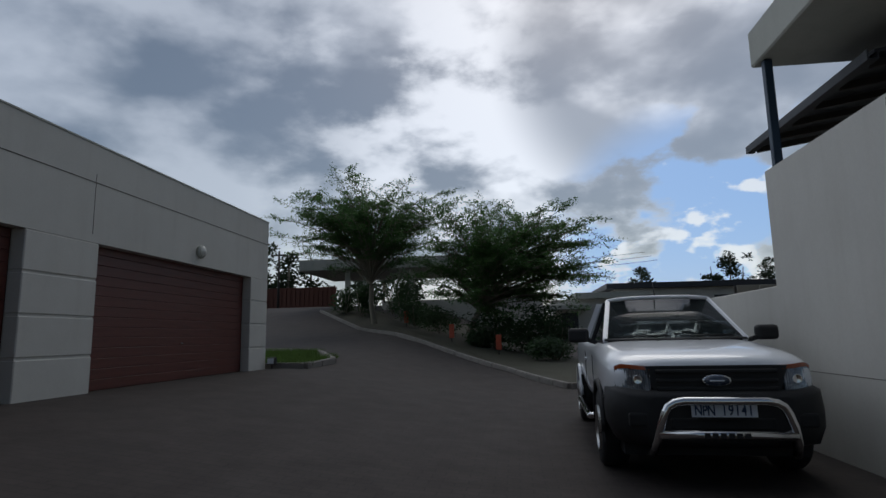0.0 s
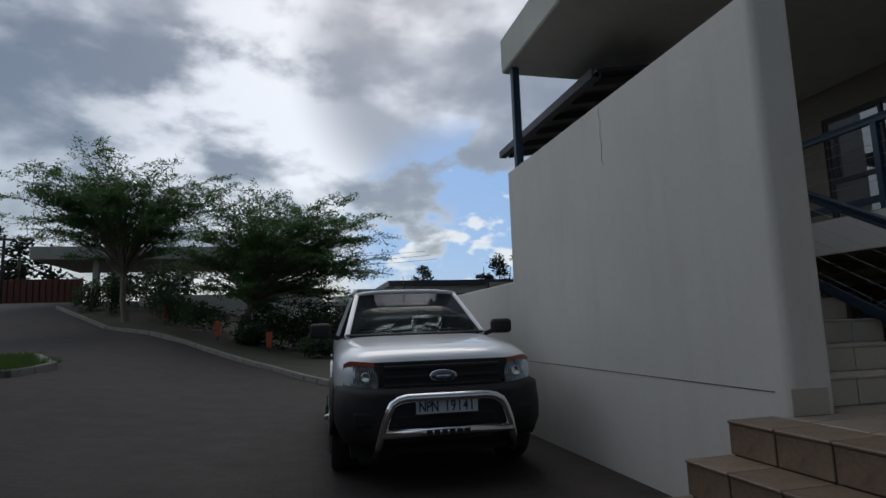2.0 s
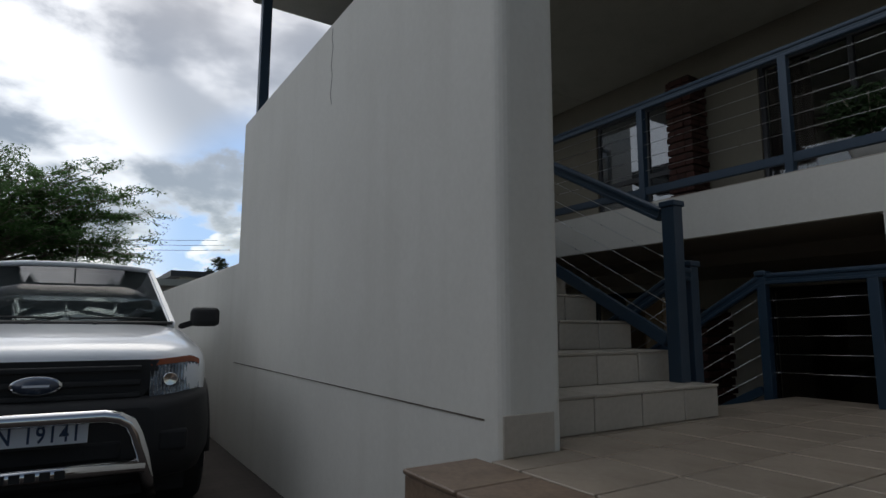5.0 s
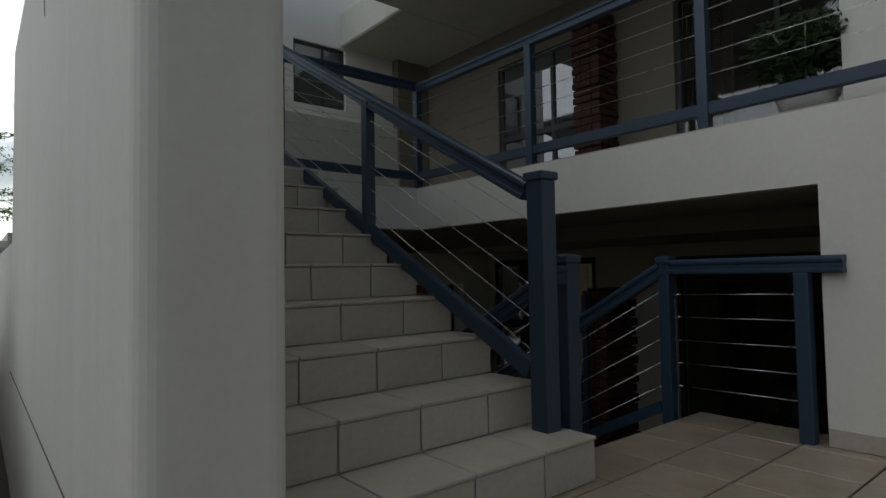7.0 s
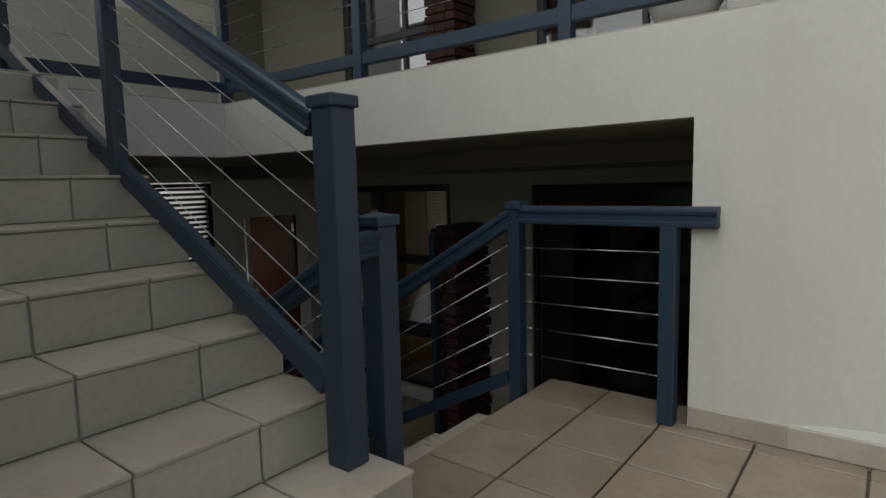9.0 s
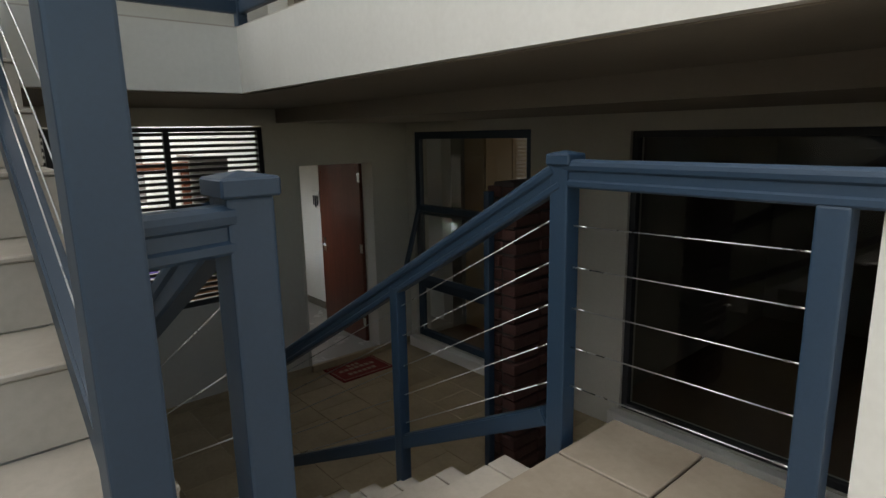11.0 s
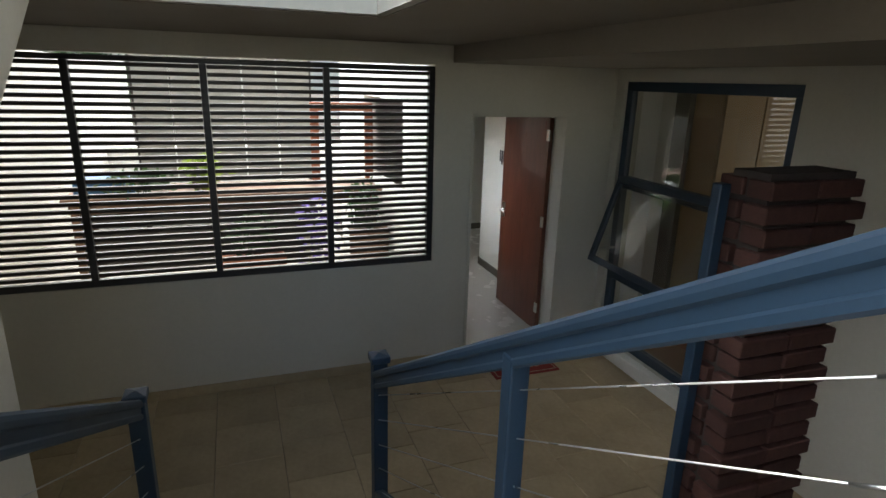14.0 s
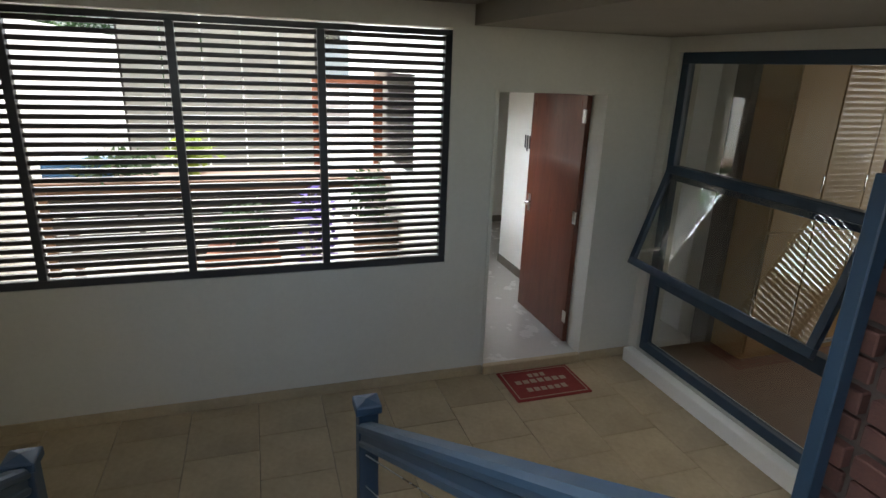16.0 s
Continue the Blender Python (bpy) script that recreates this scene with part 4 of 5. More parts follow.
PX, PY = 6.37, 3.63
pot = thing("potted_plant", (PX, PY, U), "white moulded bowl planter with a loose green shrub", "potted plant")
part("bowl", lathe(((0.085, 0), (0.10, 0.016), (0.128, 0.085), (0.145, 0.14), (0.157, 0.152), (0.157, 0.172), (0.146, 0.18), (0.135, 0.165), (0.125, 0.155)), (PX, PY, U)), "pot_white", pot)
for z, r in ((0.118, 0.142), (0.128, 0.145)):
    part("moulding", tube([(PX + r * math.cos(a * math.tau / 24), PY + r * math.sin(a * math.tau / 24), U + z + 0.005 * (a % 2)) for a in range(25)], 0.0035, 5), "pot_white", pot)
part("soil", lathe(((0.02, 0.150), (0.128, 0.150), (0.128, 0.160), (0.02, 0.162)), (PX, PY, U)), "soil", pot)
rnd = random.Random(3)
bm = bmesh.new()
leaf_cloud(bm, (PX, PY + 0.03, U + 0.40), (0.22, 0.26, 0.22), 1100, 0.06, rnd, 0.3)
part("foliage", bm, "leaf_dark", pot, normals=False)
bm = bmesh.new()
for k in range(9):
    a = rnd.random() * math.tau
    tube([(PX, PY, U + 0.155), (PX + 0.06 * math.cos(a), PY + 0.06 * math.sin(a), U + 0.31), (PX + 0.15 * math.cos(a), PY + 0.15 * math.sin(a), U + 0.48)], 0.004, 5, bm)
part("stems", bm, "bark", pot)

# ---- wing seen above the parapet, and the lower roof ----
wing = thing("house_wing", (6.5, 9.9, F), "white plastered house wing with a dark window", "house")
for a, q in (((5.75, 9.75, 2.4), (6.35, 9.95, 6.2)), ((7.15, 9.75, 2.4), (8.55, 9.95, 6.2)), ((6.35, 9.751, 2.4), (7.15, 9.949, 3.92)), ((6.35, 9.751, 4.80), (7.15, 9.949, 6.2))):
    part("wall", box(a, q), "white", wing)
wwin = part("window", boxes(((6.35, 9.80, 3.92), (7.15, 9.84, 3.96)), ((6.35, 9.80, 4.76), (7.15, 9.84, 4.80)), ((6.35, 9.80, 3.96), (6.39, 9.84, 4.76)), ((7.11, 9.80, 3.96), (7.15, 9.84, 4.76)), ((6.80, 9.80, 3.96), (6.83, 9.84, 4.76))), "frame", wing)
part("pane", box((6.39, 9.815, 3.96), (7.11, 9.822, 4.76)), "mirror_glass", wwin)
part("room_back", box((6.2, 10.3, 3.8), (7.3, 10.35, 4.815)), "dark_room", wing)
low_roof = thing("lean_to_roof", (4.8, 8.8, 4.3), "dark sheet lean-to roof with a gutter and exposed rafters", "roof")
part("sheet", beam((4.07, 8.70, 4.37), (5.30, 8.70, 4.566), 3.4, 0.04), "roof", low_roof)
part("gutter", boxes(((3.99, 7.0, 4.27), (4.01, 10.4, 4.39)), ((4.01, 7.0, 4.27), (4.11, 10.4, 4.285)), ((4.10, 7.0, 4.285), (4.115, 10.4, 4.37)), bevel=0.002), "roof", low_roof)
for k in range(6):
    part("rafter", beam((4.13, 7.2 + k * 0.62, 4.30), (5.29, 7.2 + k * 0.62, 4.487), 0.05, 0.09), "timber_dark", low_roof)

# ---- pickup ----
def rounded(bm, offset, seg=2):
    bmesh.ops.bevel(bm, geom=bm.edges[:], offset=offset, segments=seg, affect="EDGES", profile=0.5)
    return bm


TRUCK = Matrix.Translation((1.725, 5.80, 0)) @ Matrix.Rotation(radians(-2.8), 4, "Z")   # local y runs from nose to tail


def tr(bm):
    bmesh.ops.transform(bm, matrix=TRUCK, verts=bm.verts[:])
    return bm


def mirrored_ring(y, pts):
    """A closed ring across the car from the points of its left half, bottom to top."""
    return [(-x, y, z) for x, z in pts] + [(x, y, z) for x, z in reversed(pts)]


truck = thing("pickup_truck", (1.72, 8.4, 0), "white double-cab pickup with a chrome nudge bar, parked by the wall", "pickup truck")
# hull: stations along the length (y, underside, sill half-width, belt half-width, belt height, shoulder height, shoulder half-width)
hull = [(0.12, 0.66, 0.62, 0.72, 0.97, 1.045, 0.58), (0.20, 0.60, 0.76, 0.84, 1.01, 1.10, 0.68), (0.42, 0.50, 0.86, 0.90, 1.06, 1.15, 0.74), (0.75, 0.50, 0.885, 0.925, 1.09, 1.19, 0.76),
        (1.20, 0.45, 0.885, 0.925, 1.12, 1.225, 0.77), (1.55, 0.42, 0.875, 0.915, 1.15, 1.25, 0.80), (2.2, 0.40, 0.875, 0.915, 1.17, 1.23, 0.83), (3.3, 0.40, 0.875, 0.915, 1.18, 1.23, 0.83), (3.55, 0.45, 0.875, 0.915, 1.19, 1.235, 0.85), (5.10, 0.55, 0.865, 0.905, 1.20, 1.235, 0.84), (5.20, 0.58, 0.84, 0.88, 1.18, 1.21, 0.82)]
rings = []
for y, u, sw, bw, bz, hz, hw in hull:
    rings.append(mirrored_ring(y, [(sw * 0.6, u), (sw, u + 0.06), (bw, (u + bz) / 2), (bw, bz - 0.06), (bw - 0.03, bz), (hw, hz - 0.012), (hw * 0.55, hz + 0.004)]))
body = part("body", tr(loft(rings)), "car_paint", truck)
sub = body.modifiers.new("smooth", "SUBSURF")
sub.levels = sub.render_levels = 2
# cab
cab = [(1.60, 0.72, 1.22, 1.26), (2.42, 0.63, 1.71, 1.755), (2.75, 0.63, 1.745, 1.795), (3.25, 0.625, 1.745, 1.795), (3.42, 0.61, 1.725, 1.77)]
rings = []
for y, hw, sz, tz in cab:
    rings.append([(-hw, y, sz), (-hw + 0.05, y, (sz + tz) / 2 + 0.01), (-hw * 0.5, y, tz), (hw * 0.5, y, tz), (hw - 0.05, y, (sz + tz) / 2 + 0.01), (hw, y, sz)])
bm = loft(rings[1:], closed=False)
roof_p = part("roof", tr(bm), "car_paint", truck)
sol = roof_p.modifiers.new("thick", "SOLIDIFY")
sol.thickness, sol.offset = 0.04, -1
for s in (-1, 1):
    part("pillar", tr(beam((s * 0.765, 1.58, 1.235), (s * 0.610, 2.46, 1.745), 0.055, 0.065, 0.012)), "car_paint", truck)
    part("pillar", tr(beam((s * 0.81, 2.75, 1.20), (s * 0.61, 2.72, 1.74), 0.04, 0.07, 0.01)), "plastic", truck)
    part("pillar", tr(beam((s * 0.82, 3.50, 1.20), (s * 0.61, 3.38, 1.74), 0.04, 0.14, 0.01)), "car_paint", truck)


part("roof_header", tr(tube([(x * 0.62, 2.43 - 0.07 * (1 - x * x), 1.742 + 0.030 * (1 - x ** 4)) for x in (-1, -0.85, -0.6, -0.3, 0, 0.3, 0.6, 0.85, 1)], 0.026, 8)), "car_paint", truck)
cowl = loft([[(x * 0.77, 1.545 - 0.13 * (1 - x * x), 1.250) for x in (-1, -0.5, 0, 0.5, 1)], [(x * 0.77, 1.60 - 0.11 * (1 - x * x), 1.266) for x in (-1, -0.5, 0, 0.5, 1)], [(x * 0.77, 1.72, 1.268) for x in (-1, -0.5, 0, 0.5, 1)]], closed=False, caps=False)
cowl_p = part("cowl", tr(cowl), "plastic", truck, "black cowl below the windscreen")
sol = cowl_p.modifiers.new("thick", "SOLIDIFY")
sol.thickness = 0.012


def sheet(pts):
    bm = bmesh.new()
    vs = [bm.verts.new(p) for p in pts]
    f = bm.faces.new(vs)
    r = bmesh.ops.extrude_face_region(bm, geom=[f])
    bmesh.ops.translate(bm, vec=(0, 0.0, -0.004), verts=[g for g in r["geom"] if isinstance(g, bmesh.types.BMVert)])
    return bm


def glazing(name, pts, label="tinted car glass"):
    ob = part(name, tr(sheet(pts)), "car_glass", truck, label)
    ob.visible_shadow = False
    return ob


wind = [[(x * 0.745, 1.60 - 0.10 * (1 - x * x), 1.262) for x in (-1, -0.5, 0, 0.5, 1)], [(x * 0.67, 2.04 - 0.08 * (1 - x * x), 1.515) for x in (-1, -0.5, 0, 0.5, 1)], [(x * 0.585, 2.45 - 0.06 * (1 - x * x), 1.748) for x in (-1, -0.5, 0, 0.5, 1)]]
ws = part("windscreen", tr(loft(wind, closed=False, caps=False)), "car_glass", truck, "tinted windscreen")
ws.visible_shadow = False
sol = ws.modifiers.new("thick", "SOLIDIFY")
sol.thickness = 0.005
for s in (-1, 1):
    glazing("side_window", [(s * 0.79, 1.80, 1.24), (s * 0.81, 2.70, 1.23), (s * 0.615, 2.68, 1.73), (s * 0.62, 2.50, 1.73)])
    glazing("side_window", [(s * 0.81, 2.80, 1.23), (s * 0.82, 3.42, 1.23), (s * 0.615, 3.36, 1.73), (s * 0.615, 2.78, 1.73)])
glazing("rear_window", [(-0.70, 3.52, 1.36), (0.70, 3.52, 1.36), (0.58, 3.42, 1.66), (-0.58, 3.42, 1.66)])
part("dashboard", tr(rounded(box((-0.74, 1.62, 1.12), (0.74, 2.0, 1.262)), 0.03)), "plastic", truck)
part("cabin_floor", tr(box((-0.79, 1.63, 1.15), (0.79, 3.49, 1.252))), "cab", truck)
part("headliner", tr(box((-0.58, 2.46, 1.665), (0.58, 3.40, 1.735))), "cab", truck)
part("rear_bulkhead", tr(boxes(((-0.72, 3.44, 1.25), (0.72, 3.47, 1.47)))), "cab", truck)
for s in (-0.38, 0.38):
    seat = part("seat", tr(rounded(box((s - 0.24, 2.45, 1.25), (s + 0.24, 2.62, 1.46)), 0.05)), "cab", truck)
    part("headrest", tr(rounded(box((s - 0.13, 2.48, 1.47), (s + 0.13, 2.58, 1.63)), 0.04)), "cab", seat)
part("rear_bench", tr(rounded(box((-0.68, 3.25, 1.25), (0.68, 3.42, 1.40)), 0.05)), "cab", truck)
part("rear_view_mirror", tr(rounded(box((-0.11, 2.28, 1.60), (0.11, 2.31, 1.665)), 0.012)), "plastic", truck)
part("licence_disc", tr(lathe(((0.001, 0), (0.04, 0.001), (0.04, 0.004), (0.001, 0.005)), (0, 0, 0), 20)), "paper", truck).matrix_basis = TRUCK @ Matrix.Translation((0.58, 1.80, 1.36)) @ Matrix.Rotation(radians(62), 4, "X") @ TRUCK.inverted()


def lamp_face(side, v0, v1, lift, flutes, depth, open_back=False):
    """A curved lamp front between two heights (0 low, 1 high), with vertical flutes."""
    bm, cols = bmesh.new(), max(8, 2 * flutes)
    front, back = [], []
    for i in range(cols + 1):
        u = i / cols
        x = 0.548 + 0.285 * u
        y = 0.050 + 0.175 * u ** 1.7 - lift + (depth if i % 2 else 0.0)
        lo = 0.818 + 0.018 * u + 0.05 * max(0.0, u - 0.75) ** 1.2
        hi = 1.030 + 0.022 * u - 0.25 * max(0.0, u - 0.78) ** 1.4
        col = [bm.verts.new((side * x, y + 0.035 * t, lo + (hi - lo) * t)) for t in (v0, (v0 + v1) / 2, v1)]
        front.append(col)
        if not open_back:
            back.append([bm.verts.new((side * x * 0.985, y + 0.10 + lift, v.co.z)) for v in col])
    sets = [front] if open_back else [front, back]
    for g in sets:
        for i in range(cols):
            for k in range(2):
                bm.faces.new((g[i][k], g[i + 1][k], g[i + 1][k + 1], g[i][k + 1]))
    if not open_back:
        for i in range(cols):
            for k in (0, 2):
                bm.faces.new((front[i][k], front[i + 1][k], back[i + 1][k], back[i][k]))
        for i in (0, cols):
            for k in range(2):
                bm.faces.new((front[i][k], front[i][k + 1], back[i][k + 1], back[i][k]))
    bmesh.ops.recalc_face_normals(bm, faces=bm.faces[:])
    return bm


# black front end
part("bumper", tr(loft([mirrored_ring(y, [(w * 0.60, z0), (w * 0.94, z0 + 0.04), (w, z0 + 0.16), (w * 1.005, (z0 + z1) / 2 + 0.04), (w * 0.985, z1 - 0.03), (w * 0.93, z1)]) for y, w, z0, z1 in ((-0.03, 0.58, 0.40, 0.77), (0.0, 0.73, 0.36, 0.80), (0.07, 0.83, 0.34, 0.825), (0.20, 0.895, 0.34, 0.845), (0.42, 0.915, 0.36, 0.85), (0.52, 0.915, 0.44, 0.85))])), "plastic", truck, "black plastic bumper")
part("bumper_intake", tr(rounded(box((-0.42, -0.045, 0.50), (0.42, 0.0, 0.60)), 0.015)), "rubber", truck)
for s in (-1, 1):
    part("fog_lamp_recess", tr(rounded(box((s * 0.60, -0.03, 0.52), (s * 0.76, 0.06, 0.64)), 0.02)), "rubber", truck)
part("grille", tr(loft([mirrored_ring(y, [(w * 0.9, 0.78), (w, 0.86), (w + 0.04, 1.03)]) for y, w in ((0.075, 0.54), (0.14, 0.62), (0.3, 0.66))])), "plastic", truck, "black plastic grille")
for z in (0.835, 0.905, 0.985):
    part("grille_bar", tr(rounded(boxes(((-0.50, 0.045, z - 0.016), (0.50, 0.09, z + 0.016))), 0.008)), "plastic", truck)
bmb = lathe(((0.001, 0), (0.044, 0), (0.048, 0.006), (0.044, 0.013), (0.001, 0.014)), (0, 0, 0), 26)
bmesh.ops.transform(bmb, matrix=Matrix.Translation((0, 0.045, 0.905)) @ Matrix.Rotation(radians(90), 4, "X") @ Matrix.Diagonal((2.6, 1.12, 1, 1)), verts=bmb.verts[:])
badge = part("badge", tr(bmb), "chrome", truck, "oval chrome badge")
bmb = lathe(((0.001, 0), (0.042, 0), (0.042, 0.004), (0.001, 0.005)), (0, 0, 0), 26)
bmesh.ops.transform(bmb, matrix=Matrix.Translation((0, 0.0325, 0.905)) @ Matrix.Rotation(radians(90), 4, "X") @ Matrix.Diagonal((2.5, 1.02, 1, 1)), verts=bmb.verts[:])
part("badge_field", tr(bmb), "badge", badge)
bmb = boxes(((-0.060, 0.0255, 0.899), (0.060, 0.0285, 0.911)))
part("badge_mark", tr(bmb), "plate", badge)
for s in (-1, 1):
    hl = part("headlight", tr(lamp_face(s, 0.0, 1.0, 0.0, 14, 0.010)), "lamp_reflector", truck, "tall fluted headlight with an amber indicator")
    part("indicator", tr(lamp_face(s, 0.84, 1.0, 0.006, 1, 0.0)), "amber", hl, "amber indicator strip")
    bmb = lathe(((0.001, 0), (0.035, 0.0), (0.046, 0.012), (0.050, 0.02), (0.044, 0.019), (0.001, 0.006)), (0, 0, 0), 22)
    bmesh.ops.transform(bmb, matrix=Matrix.Translation((s * 0.655, 0.075, 0.915)) @ Matrix.Rotation(radians(90), 4, "X") @ Matrix.Diagonal((0.8, 0.8, 0.5, 1)), verts=bmb.verts[:])
    part("bulb_bowl", tr(bmb), "chrome", hl)
    # side mirror
    mr = part("side_mirror", tr(rounded(box((s * 0.93, 1.72, 1.225), (s * 1.17, 1.86, 1.395)), 0.045, 3)), "plastic", truck, "black side mirror")
    part("mirror_arm", tr(beam((s * 0.84, 1.80, 1.22), (s * 0.96, 1.80, 1.26), 0.09, 0.05, 0.012)), "plastic", mr)
    # wheel arches, wheels
    for yy in (0.93, 4.15):
        a = [((s * 0.93), yy + 0.445 * math.cos(t), 0.40 + 0.445 * math.sin(t)) for t in [math.pi * k / 14 for k in range(15)]]
        part("wheel_arch", tr(tube(a, 0.028, 6)), "plastic" if yy < 2 else "car_paint", truck)
        part("wheel_well", tr(boxes(((s * 0.62, yy - 0.43, 0.30), (s * 0.925, yy + 0.43, 0.72)))), "rubber", truck)
        bmb = lathe(((0.20, -0.12), (0.345, -0.125), (0.372, -0.09), (0.378, 0), (0.372, 0.09), (0.345, 0.125), (0.20, 0.12)), (0, 0, 0), 36)
        bmesh.ops.transform(bmb, matrix=Matrix.Translation((s * 0.815, yy, 0.378)) @ Matrix.Rotation(radians(90), 4, "Y"), verts=bmb.verts[:])
        wh = part("wheel", tr(bmb), "rubber", truck, "black tyre on a steel rim")
        bmb = lathe(((0.001, 0), (0.06, 0.01), (0.12, 0.0), (0.19, -0.03), (0.215, 0.03), (0.22, 0.035), (0.222, -0.05), (0.001, -0.06)), (0, 0, 0), 28)
        bmesh.ops.transform(bmb, matrix=Matrix.Translation((s * 0.925, yy, 0.378)) @ Matrix.Rotation(radians(90 * s), 4, "Y"), verts=bmb.verts[:])
        part("rim", tr(bmb), "steel", wh)
    part("side_step", tr(tube([(s * 0.90, 1.50, 0.42), (s * 0.98, 1.60, 0.40), (s * 0.98, 3.40, 0.40), (s * 0.90, 3.52, 0.42)], 0.035, 10)), "chrome", truck)
    part("door_handle", tr(rounded(box((s * 0.915, 2.50, 0.99), (s * 0.945, 2.70, 1.025)), 0.01)), "car_paint", truck)
    part("door_seam", tr(beam((s * 0.917, 2.76, 0.50), (s * 0.917, 2.76, 1.10), 0.006, 0.008)), "plastic", truck)
    part("door_seam", tr(beam((s * 0.917, 1.66, 0.50), (s * 0.917, 1.66, 1.08), 0.006, 0.008)), "plastic", truck)
    part("wiper", tr(tube([(s * 0.33 - 0.28, 1.515, 1.284), (s * 0.33, 1.495, 1.290), (s * 0.33 + 0.28, 1.520, 1.286)], 0.008, 5)), "plastic", truck)
    part("washer_nozzle", tr(rounded(box((s * 0.22 - 0.012, 1.33, 1.232), (s * 0.22 + 0.012, 1.36, 1.252)), 0.004)), "plastic", truck)
part("underbody", tr(box((-0.78, 0.25, 0.24), (0.78, 5.0, 0.52))), "rubber", truck)
part("aerial", tr(tube([(0, 2.56, 1.785), (0, 2.57, 1.83), (0, 2.66, 2.0)], [0.016, 0.008, 0.003], 6)), "plastic", truck, "short black roof aerial")
part("canopy_rail", tr(boxes(((-0.82, 3.55, 1.225), (-0.76, 5.0, 1.26)), ((0.76, 3.55, 1.225), (0.82, 5.0, 1.26)))), "plastic", truck)
# nudge bar and number plate
arc = [(-0.58, 0.03, 0.290), (-0.55, -0.10, 0.420), (-0.52, -0.135, 0.550), (-0.485, -0.14, 0.650), (-0.455, -0.14, 0.705), (-0.40, -0.14, 0.737), (-0.33, -0.14, 0.750), (0.33, -0.14, 0.750), (0.40, -0.14, 0.737), (0.455, -0.14, 0.705), (0.485, -0.14, 0.650), (0.52, -0.135, 0.550), (0.55, -0.10, 0.420), (0.58, 0.03, 0.290)]
bar = part("nudge_bar", tr(tube(arc, 0.036, 14)), "chrome", truck, "polished steel nudge bar")
part("cross_tube", tr(tube([(-0.54, -0.12, 0.475), (0.54, -0.12, 0.475)], 0.040, 14)), "chrome", bar)
marks = [((-0.185 + k * 0.063, -0.163, 0.455), (-0.140 + k * 0.063, -0.152, 0.495)) for k in range(6)]
part("bar_mark", tr(boxes(*marks)), "plastic", bar)
plate = part("number_plate", tr(rounded(box((-0.26, -0.105, 0.615), (0.26, -0.095, 0.728)), 0.003, 1)), "plate", truck, "white number plate with blue characters")
part("plate_mount", tr(box((-0.20, -0.095, 0.60), (0.20, 0.02, 0.70))), "plastic", truck)


def lettering(name, text, size, m, mat, parent, extrude=0.002):
    cu = bpy.data.curves.new(name, "FONT")
    cu.body, cu.size, cu.align_x, cu.align_y, cu.extrude = text, size, "CENTER", "CENTER", extrude
    cu.offset = 0.0020
    tmp = bpy.data.objects.new(name, cu)
    dg = bpy.context.evaluated_depsgraph_get()
    scene.collection.objects.link(tmp)
    dg.update()
    me = bpy.data.meshes.new_from_object(tmp.evaluated_get(dg))
    bpy.data.objects.remove(tmp)
    me.transform(m)
    me.materials.clear()
    me.materials.append(M[mat])
    ob = new(name, me)
    ob.parent = parent
    if parent.parent is None:
        ob.matrix_parent_inverse = Matrix.Translation(parent.location).inverted()
    return ob


for k, ch in enumerate("NPN 19141"):
    if ch != " ":
        lettering("plate_character", ch, 0.118, TRUCK @ Matrix.Translation((-0.206 + k * 0.0515, -0.1085, 0.668)) @ Matrix.Rotation(radians(90), 4, "X") @ Matrix.Diagonal((0.72, 1.0, 1, 1)), "plate_text", plate)

cable = [(2.95 + 0.05 * i, 3.92 + 0.05 * math.sin(i * 1.1), 0.02 + 0.05 * max(0, math.sin(i * 0.7))) for i in range(7)]
tagged(part("loose_cable", tube(cable, 0.006, 6), "plastic"), "short loop of black cable at the foot of the wall", "cable")

# ---- garage block ----
GX, GB = -6.05, 0.60
garage = thing("garage", (GX - 3, 8, GB), "cream plastered double garage with banded piers and a flat parapet", "garage")
part("wall", boxes(((GX - 0.3, -6, 2.78), (GX, 14.1, 4.23)), ((GX - 7, 13.8, 0.2), (GX - 0.3, 14.1, 4.23)), ((GX - 7, -6, 0.2), (GX - 6.7, 13.8, 4.23)), ((GX - 6.7, -6, 0.2), (GX - 0.3, -5.7, 4.23))), "plaster", garage)
part("roof", box((GX - 6.8, -5.8, 3.7), (GX - 0.2, 13.9, 3.85)), "roof", garage)
part("parapet_groove", boxes(((GX - 0.002, -6, 3.665), (GX + 0.004, 14.1, 3.677)), ((GX - 0.002, 8.05, 2.9), (GX + 0.003, 8.058, 3.8))), "grout", garage)
part("coping_stain", boxes(((GX - 0.30, -6, 4.230), (GX + 0.012, 14.11, 4.26)), bevel=0.004), "concrete", garage)
for y0, y1 in ((13.2, 14.1), (6.9, 8.2), (0.6, 1.9)):
    pier = part("pier", box((GX - 0.3, y0 + 0.010, 0.2), (GX - 0.012, y1 - 0.010, 2.779)), "plaster", garage)
    for k in range(4):
        z0 = GB + 0.02 + k * 0.545
        part("band", box((GX - 0.2, y0, z0 if k else 0.2), (GX + 0.006, y1, z0 + 0.515), 0.012), "plaster", pier)
